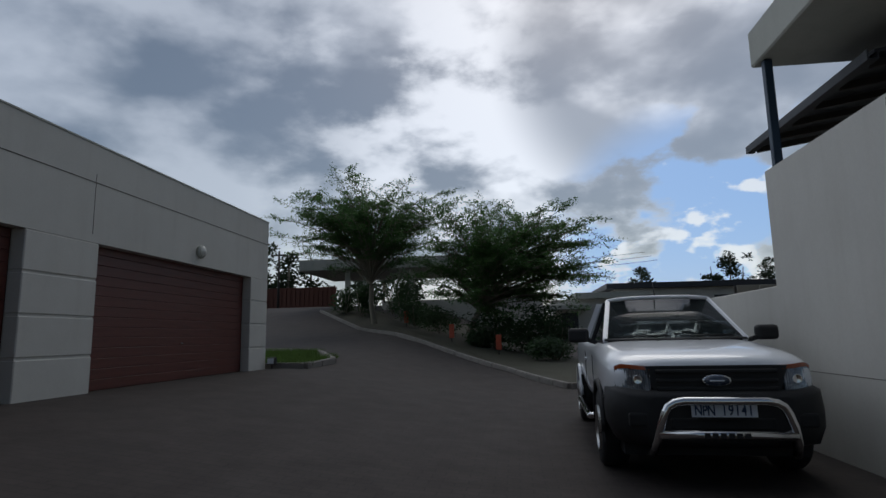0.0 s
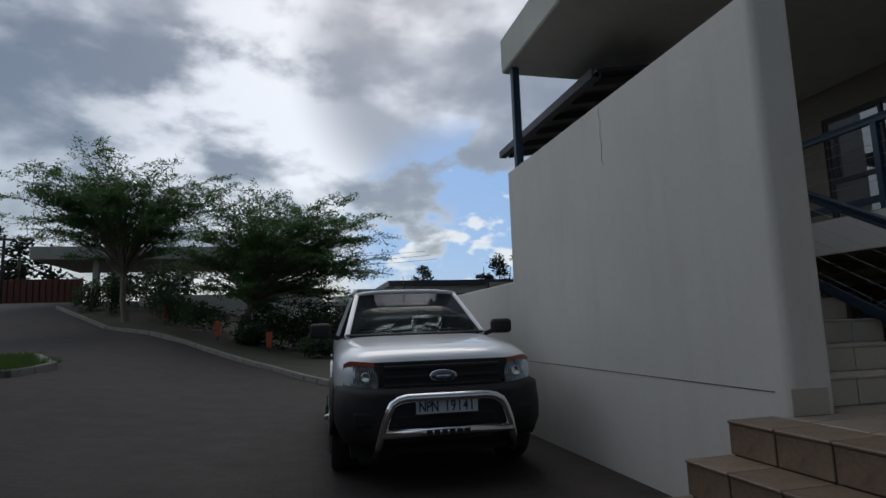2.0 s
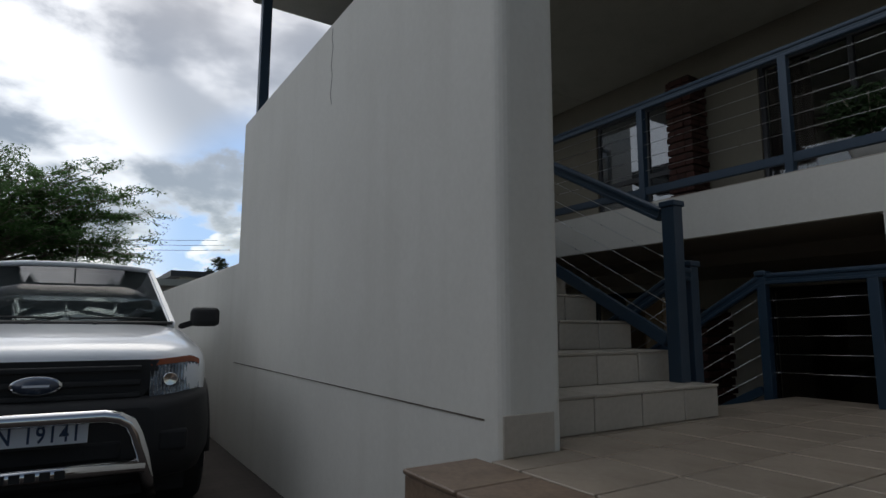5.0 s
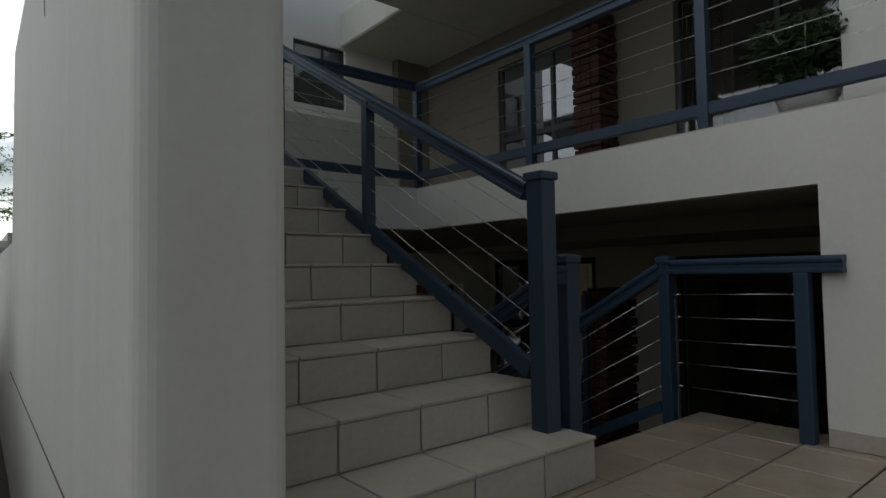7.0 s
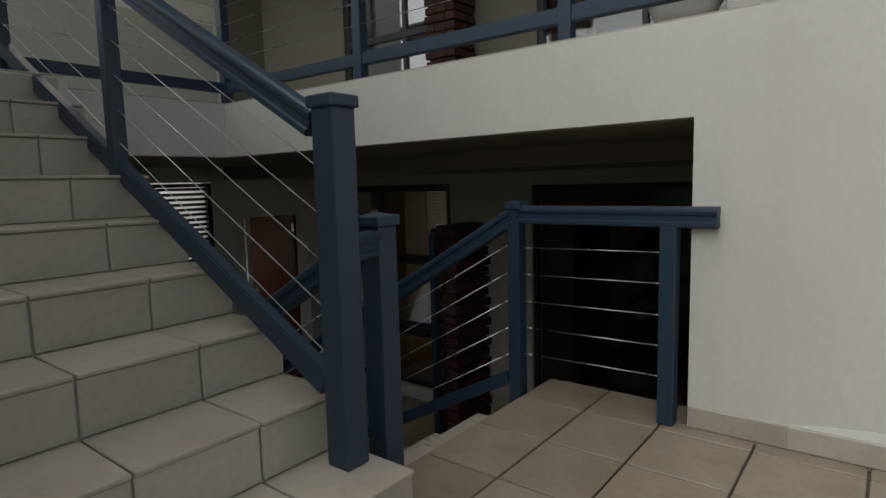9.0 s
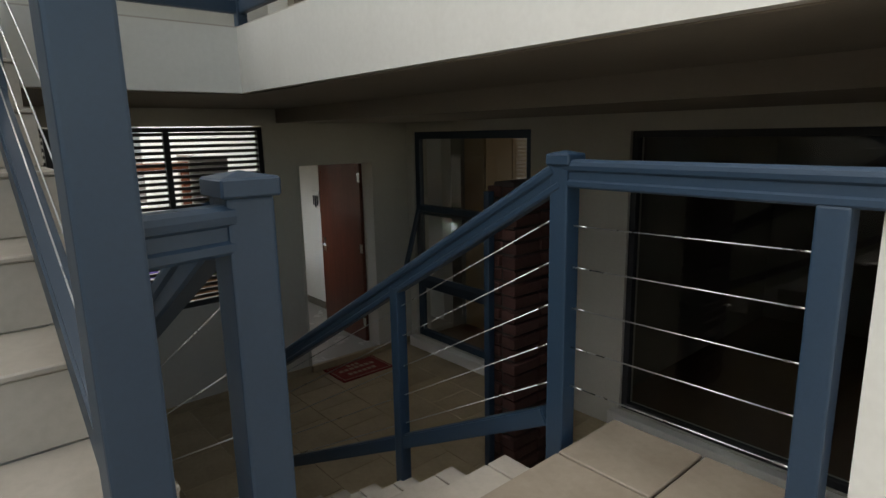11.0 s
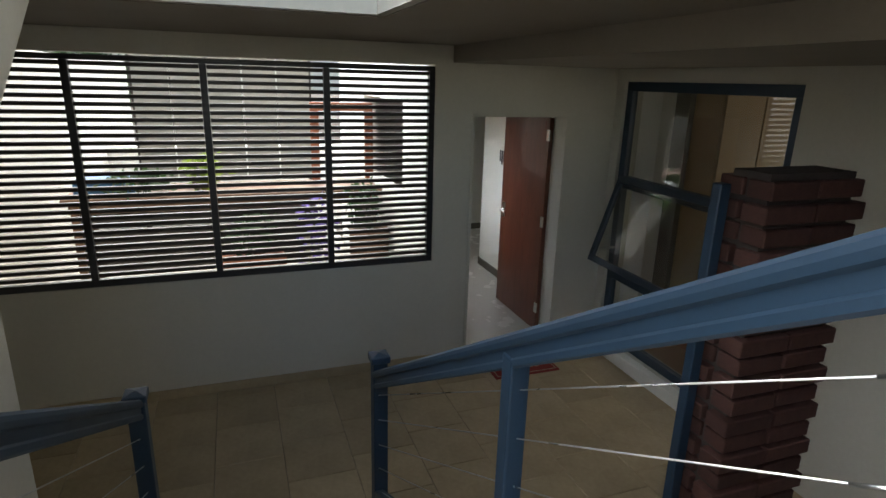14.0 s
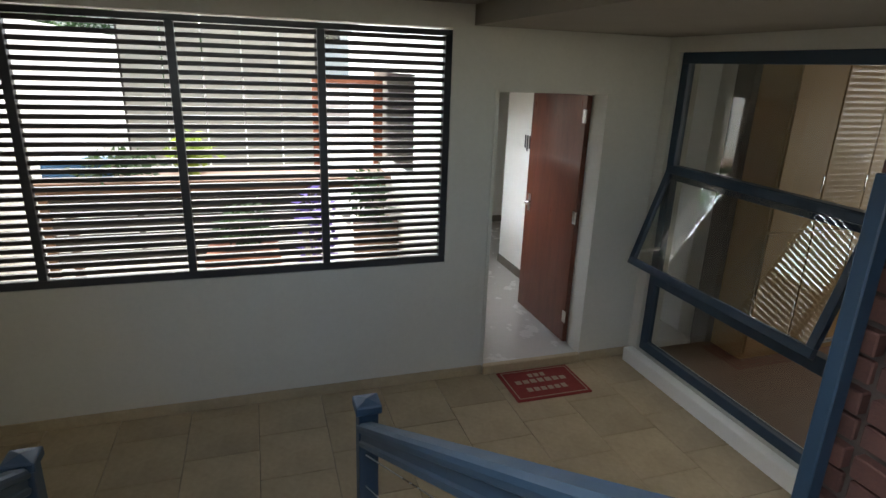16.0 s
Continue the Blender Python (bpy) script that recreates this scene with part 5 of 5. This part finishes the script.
for y0, y1 in ((8.2, 13.2), (1.9, 6.9)):
    d = part("garage_door", box((GX - 0.27, y0, GB - 0.15), (GX - 0.20, y1, 2.80)), "garage_door", garage, "red-brown timber tip-up garage door")
    for k in range(14):
        z0 = GB + 0.04 + k * 0.155
        piece("board", (0.02, y1 - y0 - 0.06, 0.149), (GX - 0.192, (y0 + y1) / 2, z0 + 0.0745), "garage_door", d, 0.004)
    part("handle", tube([(GX - 0.17, y0 + 2.5, 1.30), (GX - 0.14, y0 + 2.5, 1.30), (GX - 0.14, y0 + 2.56, 1.27)], 0.012, 6), "chrome", d)
blamp = thing("wall_lamp", (GX, 10.95, 3.05), "round opal bulkhead lamp on the garage wall", "wall lamp")
bmb = lathe(((0.12, 0), (0.13, 0.02), (0.13, 0.045), (0.115, 0.06)), (0, 0, 0), 26)
bmesh.ops.transform(bmb, matrix=Matrix.Translation((GX, 10.95, 3.05)) @ Matrix.Rotation(radians(90), 4, "Y"), verts=bmb.verts[:])
part("base", bmb, "concrete", blamp)
bmb = lathe(((0.115, 0.055), (0.105, 0.085), (0.07, 0.11), (0.001, 0.12)), (0, 0, 0), 26)
bmesh.ops.transform(bmb, matrix=Matrix.Translation((GX, 10.95, 3.05)) @ Matrix.Rotation(radians(90), 4, "Y"), verts=bmb.verts[:])
part("diffuser", bmb, "fixture", blamp)
spot = thing("ground_spotlight", (-5.9, 14.15, ground_z(-5.9, 14.15)), "small black ground floodlight beside the garage pier", "floodlight")
gz = ground_z(-5.9, 14.15)
part("stake", tube([(-5.9, 14.15, gz), (-5.9, 14.15, gz + 0.14)], 0.015, 6), "plastic", spot)
part("head", rounded(box((-5.98, 14.05, gz + 0.10), (-5.80, 14.22, gz + 0.27)), 0.015), "plastic", spot)
part("lens", box((-5.97, 14.045, gz + 0.12), (-5.81, 14.052, gz + 0.25)), "plate", spot)


# ---- outdoors: kerbs, beds, trees ----
def bed(name, outline, mat, label, lift=0.09):
    """A planted bed laid on the ground, its edge given as a loop of places."""
    bm = bmesh.new()
    cx, cy = sum(p[0] for p in outline) / len(outline), sum(p[1] for p in outline) / len(outline)
    rings = []
    for f in (1.0, 0.8, 0.6, 0.4, 0.2):
        rings.append([bm.verts.new((cx + (x - cx) * f, cy + (y - cy) * f, ground_z(cx + (x - cx) * f, cy + (y - cy) * f) + lift + 0.06 * (1 - f))) for x, y in outline])
    for a, b in zip(rings, rings[1:]):
        for k in range(len(a)):
            bm.faces.new((a[k], a[(k + 1) % len(a)], b[(k + 1) % len(b)], b[k]))
    bm.faces.new(rings[-1])
    return solid(name, bm, mat, label, "lawn")


def kerb_line(label, pts):
    ob = thing("kerb", (pts[0][0], pts[0][1], ground_z(*pts[0])), label, "kerb", kind="structure")
    ps = [Vector((x, y, 0)) for x, y in pts]
    for a, b in zip(ps, ps[1:]):
        n = max(1, round((b - a).length / 0.9))
        for k in range(n):
            p, q = a.lerp(b, k / n), a.lerp(b, (k + 0.97) / n)
            p.z, q.z = ground_z(p.x, p.y) + 0.03, ground_z(q.x, q.y) + 0.03
            part("kerb_stone", beam(p, q, 0.16, 0.22, 0.02), "kerb", ob)


ISLAND = [(1.3, 15.1), (-0.24, 19.0), (-3.58, 24.6), (-7.7, 29.1), (-12.0, 35.5), (-10.5, 37.5), (-4, 33.5), (1.0, 29.5), (3.0, 22.0), (2.6, 16.0)]
bed("planting_bed", ISLAND, "bank", "planted bank between the two drives, tree shade put into its colour")
kerb_line("weathered concrete kerb along the planted bank", ISLAND[:5])
kerb_line("weathered concrete kerb round the bank's end", [ISLAND[0], ISLAND[-1], ISLAND[-2]])
STRIP = [(-5.2, 14.6), (-5.0, 16.2), (-6.3, 18.6), (-9.5, 20.0), (-13, 18.5), (-13, 14.3), (-6.2, 14.3)]
bed("grass_verge", STRIP, "grass", "bright green grass verge beside the garage", 0.05)
kerb_line("low concrete kerb round the grass verge", [(-6.3, 14.25), (-5.2, 14.5), (-5.0, 16.2), (-6.3, 18.6), (-9.5, 20.0)])
rnd = random.Random(11)
bm = bmesh.new()
for _ in range(7000):
    x, y = rnd.uniform(-9, -5.1), rnd.uniform(14.5, 18.5)
    if y > 17.0 and x > -6.0:
        continue
    z = ground_z(x, y) + 0.05
    a, h = rnd.random() * math.tau, rnd.uniform(0.08, 0.22)
    w = Vector((math.cos(a), math.sin(a), 0)) * 0.012
    p = Vector((x, y, z))
    tip = p + Vector((rnd.gauss(0, 0.05), rnd.gauss(0, 0.05), h))
    bm.faces.new([bm.verts.new(q) for q in (p - w, p + w, tip)])
tagged(part("grass_blades", bm, "grass", normals=False), "long green grass blades on the verge", "grass", kind="stuff")


def acacia(at, seed, centre, radii, limbs, label):
    """A fever tree: pale forked trunk, many rising limbs, and feathery foliage in flat sprays within a wide crown."""
    rnd = random.Random(seed)
    ob = thing("tree", at, label, "tree", "drive trees")
    base, mid = Vector(at), Vector(centre)
    wood, verts, faces = bmesh.new(), [], []
    fork = Vector((base.x * 0.75 + mid.x * 0.25, base.y * 0.8 + mid.y * 0.2, base.z + 0.42 * (mid.z - base.z)))
    tube([base - Vector((0, 0, 0.15)), base.lerp(fork, 0.5) + Vector((rnd.gauss(0, 0.08), 0, 0)), fork], [0.17, 0.135, 0.12], 9, wood, caps=False)

    def leaves(c, n, spread):
        for _ in range(n):
            p = c + Vector((rnd.gauss(0, spread), rnd.gauss(0, spread), rnd.gauss(0, spread * 0.38)))
            a = Vector((rnd.gauss(0, 1), rnd.gauss(0, 1), rnd.gauss(0.1, 0.45))).normalized()
            b = a.cross(Vector((rnd.gauss(0, 0.35), rnd.gauss(0, 0.35), 1))).normalized()
            s = rnd.uniform(0.09, 0.21)
            i = len(verts)
            verts.extend((p, p + a * s * 0.5 + b * s * 0.19, p + a * s, p + a * s * 0.5 - b * s * 0.19))
            faces.append((i, i + 1, i + 2, i + 3))

    for k in range(limbs):
        d = Vector((rnd.gauss(0, 1), rnd.gauss(0, 1), rnd.gauss(0.15, 0.8))).normalized() * rnd.uniform(0.25, 1.12) ** 0.7
        tip = mid + Vector((d.x * radii[0], d.y * radii[1], d.z * radii[2] * (1.0 if d.z > 0 else 0.85)))
        tip += Vector((0, 0, 0.5 * radii[2] * rnd.random() ** 4))
        start = fork + Vector((0, 0, rnd.uniform(0, 0.5) * max(tip.z - fork.z, 0.2)))
        bend = start.lerp(tip, 0.5) + Vector((rnd.gauss(0, 0.25), rnd.gauss(0, 0.25), 0.18 * (tip - start).length))
        pts = [start * (1 - t) ** 2 + bend * 2 * t * (1 - t) + tip * t * t for t in (0, 0.25, 0.5, 0.75, 1)]
        r = rnd.uniform(0.035, 0.07)
        tube(pts, [r, r * 0.75, r * 0.5, r * 0.3, r * 0.12], 5, wood, caps=False)
        out = (tip - bend).normalized()
        for m in range(11):
            t = rnd.uniform(0.42, 1.0)
            q = start * (1 - t) ** 2 + bend * 2 * t * (1 - t) + tip * t * t
            a = rnd.random() * math.tau
            twig = Vector((math.cos(a), math.sin(a), rnd.gauss(0.10, 0.22))) * rnd.uniform(0.35, 0.95) + out * 0.3
            tube([q, q + twig * 0.5 + Vector((0, 0, 0.03)), q + twig], [0.012, 0.008, 0.003], 4, wood, caps=False)
            for f in (0.35, 0.6, 0.8, 1.0):
                leaves(q + twig * f, 9, 0.11)
        leaves(tip, 16, 0.16)
    part("trunk", wood, "bark", ob)
    me = bpy.data.meshes.new("crown")
    me.from_pydata([tuple(q) for q in verts], [], faces)
    me.materials.append(M["leaf"])
    crown = new("crown", me)
    crown.parent = ob
    crown.matrix_parent_inverse = Matrix.Translation(ob.location).inverted()
    return ob


acacia((-7.22, 30.1, ground_z(-7.22, 30.1) + 0.1), 5, (-7.9, 29.8, 6.9), (4.4, 3.6, 2.9), 120, "tall feathery acacia with a pale trunk on the bank")
acacia((-2.14, 27.9, ground_z(-2.14, 27.9) + 0.1), 17, (-0.1, 27.6, 4.35), (4.7, 3.7, 3.3), 165, "spreading feathery acacia with a forked trunk on the bank")


def shrub(at, r, h, seed, mat="leaf_dark", n=1500, size=0.16, label="dark evergreen shrub on the shaded bank", group="bank shrubs"):
    rnd = random.Random(seed)
    ob = thing("shrub", at, label, "shrub", group)
    bm = bmesh.new()
    for k in range(4):
        leaf_cloud(bm, (at[0] + rnd.gauss(0, r * 0.35), at[1] + rnd.gauss(0, r * 0.35), at[2] + h * rnd.uniform(0.35, 0.65)), (r * 0.7, r * 0.7, h * 0.42), n // 4, size, rnd)
    part("foliage", bm, mat, ob, normals=False)
    bm = bmesh.new()
    for k in range(5):
        a = rnd.random() * math.tau
        tube([(at[0], at[1], at[2] - 0.05), (at[0] + r * 0.4 * math.cos(a), at[1] + r * 0.4 * math.sin(a), at[2] + h * 0.6)], 0.02, 5, bm)
    part("stems", bm, "bark", ob)
    return ob


for k, (x, y, r, h) in enumerate(((-9.8, 33.6, 1.0, 1.9), (-8.6, 32.6, 0.9, 2.4), (-6.0, 31.0, 1.2, 2.6), (-5.0, 29.6, 1.1, 1.7), (-3.6, 28.4, 1.1, 1.5), (-0.9, 27.2, 1.3, 1.8), (0.4, 26.5, 1.2, 1.6), (1.2, 26.0, 1.3, 2.4), (-1.5, 26.2, 0.7, 0.8), (1.6, 23.5, 0.9, 0.9), (-7.0, 33.5, 1.4, 3.0), (2.0, 27.5, 1.2, 2.0))):
    shrub((x, y, ground_z(x, y) + 0.08), r, h, 30 + k)
for x, y in ((-5.4, 29.3), (-2.75, 26.0), (-0.65, 24.2)):
    z = ground_z(x, y) + 0.1
    mk = thing("marker_post", (x, y, z), "orange-red marker board on a short post by the kerb", "marker post", "kerb markers")
    part("board", box((x - 0.11, y - 0.02, z + 0.22), (x + 0.11, y + 0.02, z + 0.82), 0.01), "orange", mk)
    part("stake", box((x - 0.025, y + 0.02, z - 0.1), (x + 0.025, y + 0.05, z + 0.7)), "timber_dark", mk)

# carport pavilion behind the trees
pav = thing("carport", (-9, 39, 3), "flat-roofed concrete carport on slim columns behind the trees", "carport")
pz = ground_z(-10, 38)
part("roof", box((-13.9, 36.6, 5.72), (-3.2, 44, 6.45), 0.03), "concrete", pav)
for x in (-10.8, -9.6, -6.5):
    part("column", box((x - 0.16, 37.2, pz - 0.4), (x + 0.16, 37.5, 5.72), 0.02), "concrete", pav)
part("wall", box((-8.2, 36.0, 0.3), (1.8, 36.25, 3.6)), "plaster", pav)
fence = thing("boundary_fence", (-20, 46.5, 3.5), "rust-brown slatted boundary fence on the crest", "fence")
part("panel", box((-30, 46.5, 3.2), (-14.5, 46.6, 5.55)), "rust_fence", fence)
for k in range(40):
    piece("slat", (0.30, 0.05, 2.2), (-29.8 + k * 0.39, 46.46, 4.45), "rust_fence", fence, 0.01)
# white house across the lower drive
hs = thing("house", (14, 52, 1), "low white house with flat dark-edged roofs across the drive", "house")
part("wall", boxes(((8.8, 52, 0), (24, 60, 5.1)), ((3.0, 45, 0), (9.5, 52, 3.9))), "plaster", hs)
part("roof", boxes(((8.0, 51.2, 5.1), (25, 60.5, 5.55))), "roof", hs)
part("roof", boxes(((4.6, 44.3, 3.9), (10, 52.5, 4.35))), "concrete", hs)
part("canopy", boxes(((1.6, 43.2, 3.1), (5.6, 46, 3.4))), "concrete", hs)
for x in (10.5, 13.5, 17.0):
    w = part("window", box((x, 51.95, 3.0), (x + 1.8, 52.02, 4.4)), "frame", hs)
    part("pane", box((x + 0.1, 51.93, 3.1), (x + 1.7, 51.95, 4.3)), "glass", w)
d = part("door", box((3.6, 44.93, 0.5), (4.8, 45.0, 2.9)), "frame", hs)
for x in (2.5, 2.95):
    z = ground_z(x, 39.6)
    pp = thing("plant_pot", (x, 39.6, z), "tall dark plant pot by the house", "plant pot", "house pots")
    part("pot", lathe(((0.14, 0), (0.2, 0.5), (0.22, 0.52), (0.19, 0.5)), (x, 39.6, z), 16), "plastic", pp)
    bm = leaf_cloud(bmesh.new(), (x, 39.6, z + 0.75), (0.2, 0.2, 0.3), 120, 0.14, rnd)
    part("foliage", bm, "leaf_dark", pp, normals=False)


def far_tree(at, h, r, seed, bare=0.5):
    rnd = random.Random(seed)
    ob = thing("tree", at, "tall distant gum tree with a tufted crown", "tree", "distant trees")
    part("trunk", tube([(at[0], at[1], at[2] - 1), (at[0] + rnd.gauss(0, 0.2), at[1], at[2] + h * 0.6), (at[0] + rnd.gauss(0, 0.4), at[1], at[2] + h * 0.95)], [r * 0.1, r * 0.07, r * 0.03], 6), "bark", ob)
    bm = bmesh.new()
    for k in range(9):
        c = (at[0] + rnd.gauss(0, r * 0.5), at[1] + rnd.gauss(0, r * 0.5), at[2] + h * rnd.uniform(bare, 1.0))
        leaf_cloud(bm, c, (r * 0.45, r * 0.45, r * 0.35), 70, r * 0.28, rnd)
    part("crown", bm, "far_green", ob, normals=False)


for k, (x, y, h, r) in enumerate(((17.5, 83, 9.2, 1.8), (19.5, 84, 8.0, 1.6), (27.5, 84, 10.0, 1.5), (30.0, 84, 11.0, 1.8), (32.0, 85, 10.0, 1.7), (34.5, 84, 10.8, 1.7), (-21.0, 52, 5.6, 1.7), (-19.3, 53, 4.6, 1.6), (-22.8, 52, 5.0, 1.5), (-14.5, 56, 4.2, 1.6), (-12.5, 55, 3.9, 1.7), (-10.0, 56, 4.2, 1.8))):
    far_tree((x, y, ground_z(x, y)), h, r, 60 + k, 0.62 if y > 80 else 0.3)
rnd = random.Random(8)
verts, faces = [], []
for _ in range(16000):
    a = rnd.uniform(-0.75, 1.0)
    dist = rnd.uniform(95, 150)
    x, y = math.sin(a) * dist, math.cos(a) * dist
    top = 6.2 + 1.6 * math.sin(a * 7) + 1.1 * math.sin(a * 23 + 1) + 0.8 * math.sin(a * 61)
    c = Vector((x, y, rnd.uniform(2.2, max(3, top))))
    p, q = Vector((rnd.gauss(0, 1), rnd.gauss(0, 1), rnd.gauss(0, 1))).normalized(), Vector((rnd.gauss(0, 1), rnd.gauss(0, 1), rnd.gauss(0, 1))).normalized()
    i = len(verts)
    s = rnd.uniform(0.4, 1.1)
    verts.extend((c, c + p * s, c + (p + q) * s * 0.6, c + q * s))
    faces.append((i, i + 1, i + 2, i + 3))
me = bpy.data.meshes.new("far_woods")
me.from_pydata([tuple(q) for q in verts], [], faces)
me.materials.append(M["far_green"])
tagged(new("far_woods", me), "dark wooded ridge in the distance", "woods", kind="stuff")
pole = thing("utility_pole", (-18.4, 44, 3.3), "dark timber utility pole with sagging wires", "utility pole")
part("pole", tube([(-18.4, 44, 3.0), (-18.4, 44, 8.3)], [0.12, 0.08], 8), "timber_dark", pole)
part("cross_arm", box((-19.1, 43.95, 7.9), (-17.7, 44.05, 8.02)), "timber_dark", pole)
for k in range(3):
    part("cable", tube([(-18.9 + k * 0.5 + 30 * t, 44 + 6 * t, 8.0 - 4 * t * (1 - t) * 0.9 - k * 0.35) for t in [i / 10 for i in range(11)]], 0.015, 4), "timber_dark", pole)

# ---- garden behind the louvres ----
solid("garden_paving", box((3.5, 8.5, F - 0.1), (6.9, 13.5, F - 0.02)), "paving_pale", "pale paving outside the louvred opening", "paving")
solid("garden_wall", box((3.4, 14.2, F - 0.1), (12.5, 14.4, 0.55)), "white", "low white garden boundary wall", "wall")
scr = thing("garden_screen", (5.3, 12.2, F), "pale translucent boarded screen in the garden", "screen")
for k in range(5):
    part("board", box((4.30 + k * 0.43, 12.2, F + 1.0), (4.71 + k * 0.43, 12.23, 2.2), 0.004), "paving_pale", scr)
for x in (4.3, 6.43):
    part("post", box((x - 0.03, 12.23, F - 0.05), (x + 0.03, 12.29, 2.2)), "timber_dark", scr)
bench = thing("garden_table", (5.4, 10.3, F), "long weathered timber garden table", "table")
part("tabletop", box((3.9, 10.0, 0.50), (6.9, 10.75, 0.55), 0.006), "wood", bench)
for x in (4.0, 6.8):
    for y in (10.06, 10.69):
        part("leg", box((x - 0.035, y - 0.035, F - 0.02), (x + 0.035, y + 0.035, 0.50), 0.004), "wood", bench)
for k in range(4):
    part("front_board", box((3.96, 10.045, 0.255 - k * 0.15), (6.2, 10.066, 0.395 - k * 0.15), 0.004), "timber_dark", bench)
part("apron", box((3.95, 10.04, 0.40), (6.85, 10.07, 0.50)), "wood", bench)
crate = thing("planter_box", (5.5, 9.7, F), "red-brown timber planter box", "planter")
for k in range(5):
    part("board", box((5.22, 9.60, F + k * 0.135), (5.84, 9.63, F + 0.125 + k * 0.135), 0.003), "terracotta", crate)
part("body", box((5.23, 9.63, F - 0.02), (5.83, 9.98, -0.02)), "terracotta", crate)
mir = thing("timber_frame", (6.5, 10.6, 0.55), "red-brown empty timber frame standing on the garden table", "picture frame")
part("side", box((6.24, 10.60, 0.55), (6.33, 10.66, 1.42), 0.004), "terracotta", mir)
part("side", box((6.85, 10.60, 0.55), (6.94, 10.66, 1.42), 0.004), "terracotta", mir)
part("rail", box((6.33, 10.60, 1.33), (6.85, 10.66, 1.42), 0.004), "terracotta", mir)
barrel = thing("planter_tub", (6.70, 9.75, F), "grey staved tub planter", "planter")
part("tub", lathe(((0.17, -0.02), (0.20, 0.3), (0.21, 0.85), (0.22, 0.88), (0.19, 0.86)), (6.70, 9.75, F), 20), "wood", barrel)
tub = thing("storage_tub", (4.15, 10.3, 0.55), "blue plastic storage tub on the garden table", "tub")
part("tub", rounded(box((3.98, 10.15, 0.55), (4.5, 10.5, 0.70)), 0.02), "blue_cloth", tub)
for k, (x, y, z, r, h, m, lab) in enumerate(((5.05, 10.3, 0.55, 0.22, 0.42, "leaf_lime", "lime-green leafy plant on the garden table"), (6.15, 9.85, F, 0.25, 1.35, "petal", "violet flowering plant in the garden"), (6.72, 9.75, 0.15, 0.25, 0.55, "leaf_dark", "dark leafy plant in the tub"), (4.55, 10.2, 0.55, 0.25, 0.25, "leaf_dark", "low trailing plant on the garden table"), (5.52, 9.8, -0.05, 0.25, 0.5, "leaf_dark", "leafy plant in the planter box"))):
    shrub((x, y, z), r, h, 90 + k, m, 320, 0.09, lab, "garden plants")

cup = thing("kitchen_cupboard", (10.0, 8.31, F), "tall tan timber kitchen cupboard against the room's wall", "cupboard")
part("carcass", box((9.40, 7.98, F), (11.20, 8.31, 1.70), 0.004), "tan_board", cup)
for k in range(4):
    x0 = 9.41 + k * 0.447
    for z0, z1 in ((F + 0.08, 0.42), (0.44, 1.68)):
        d = part("door", box((x0, 7.955, z0), (x0 + 0.438, 7.978, z1), 0.004), "tan_board", cup)
        part("handle", tube([(x0 + 0.39, 7.953, z0 + 0.3), (x0 + 0.39, 7.925, z0 + 0.31), (x0 + 0.39, 7.925, z0 + 0.43), (x0 + 0.39, 7.953, z0 + 0.44)], 0.006, 6), "chrome", d)
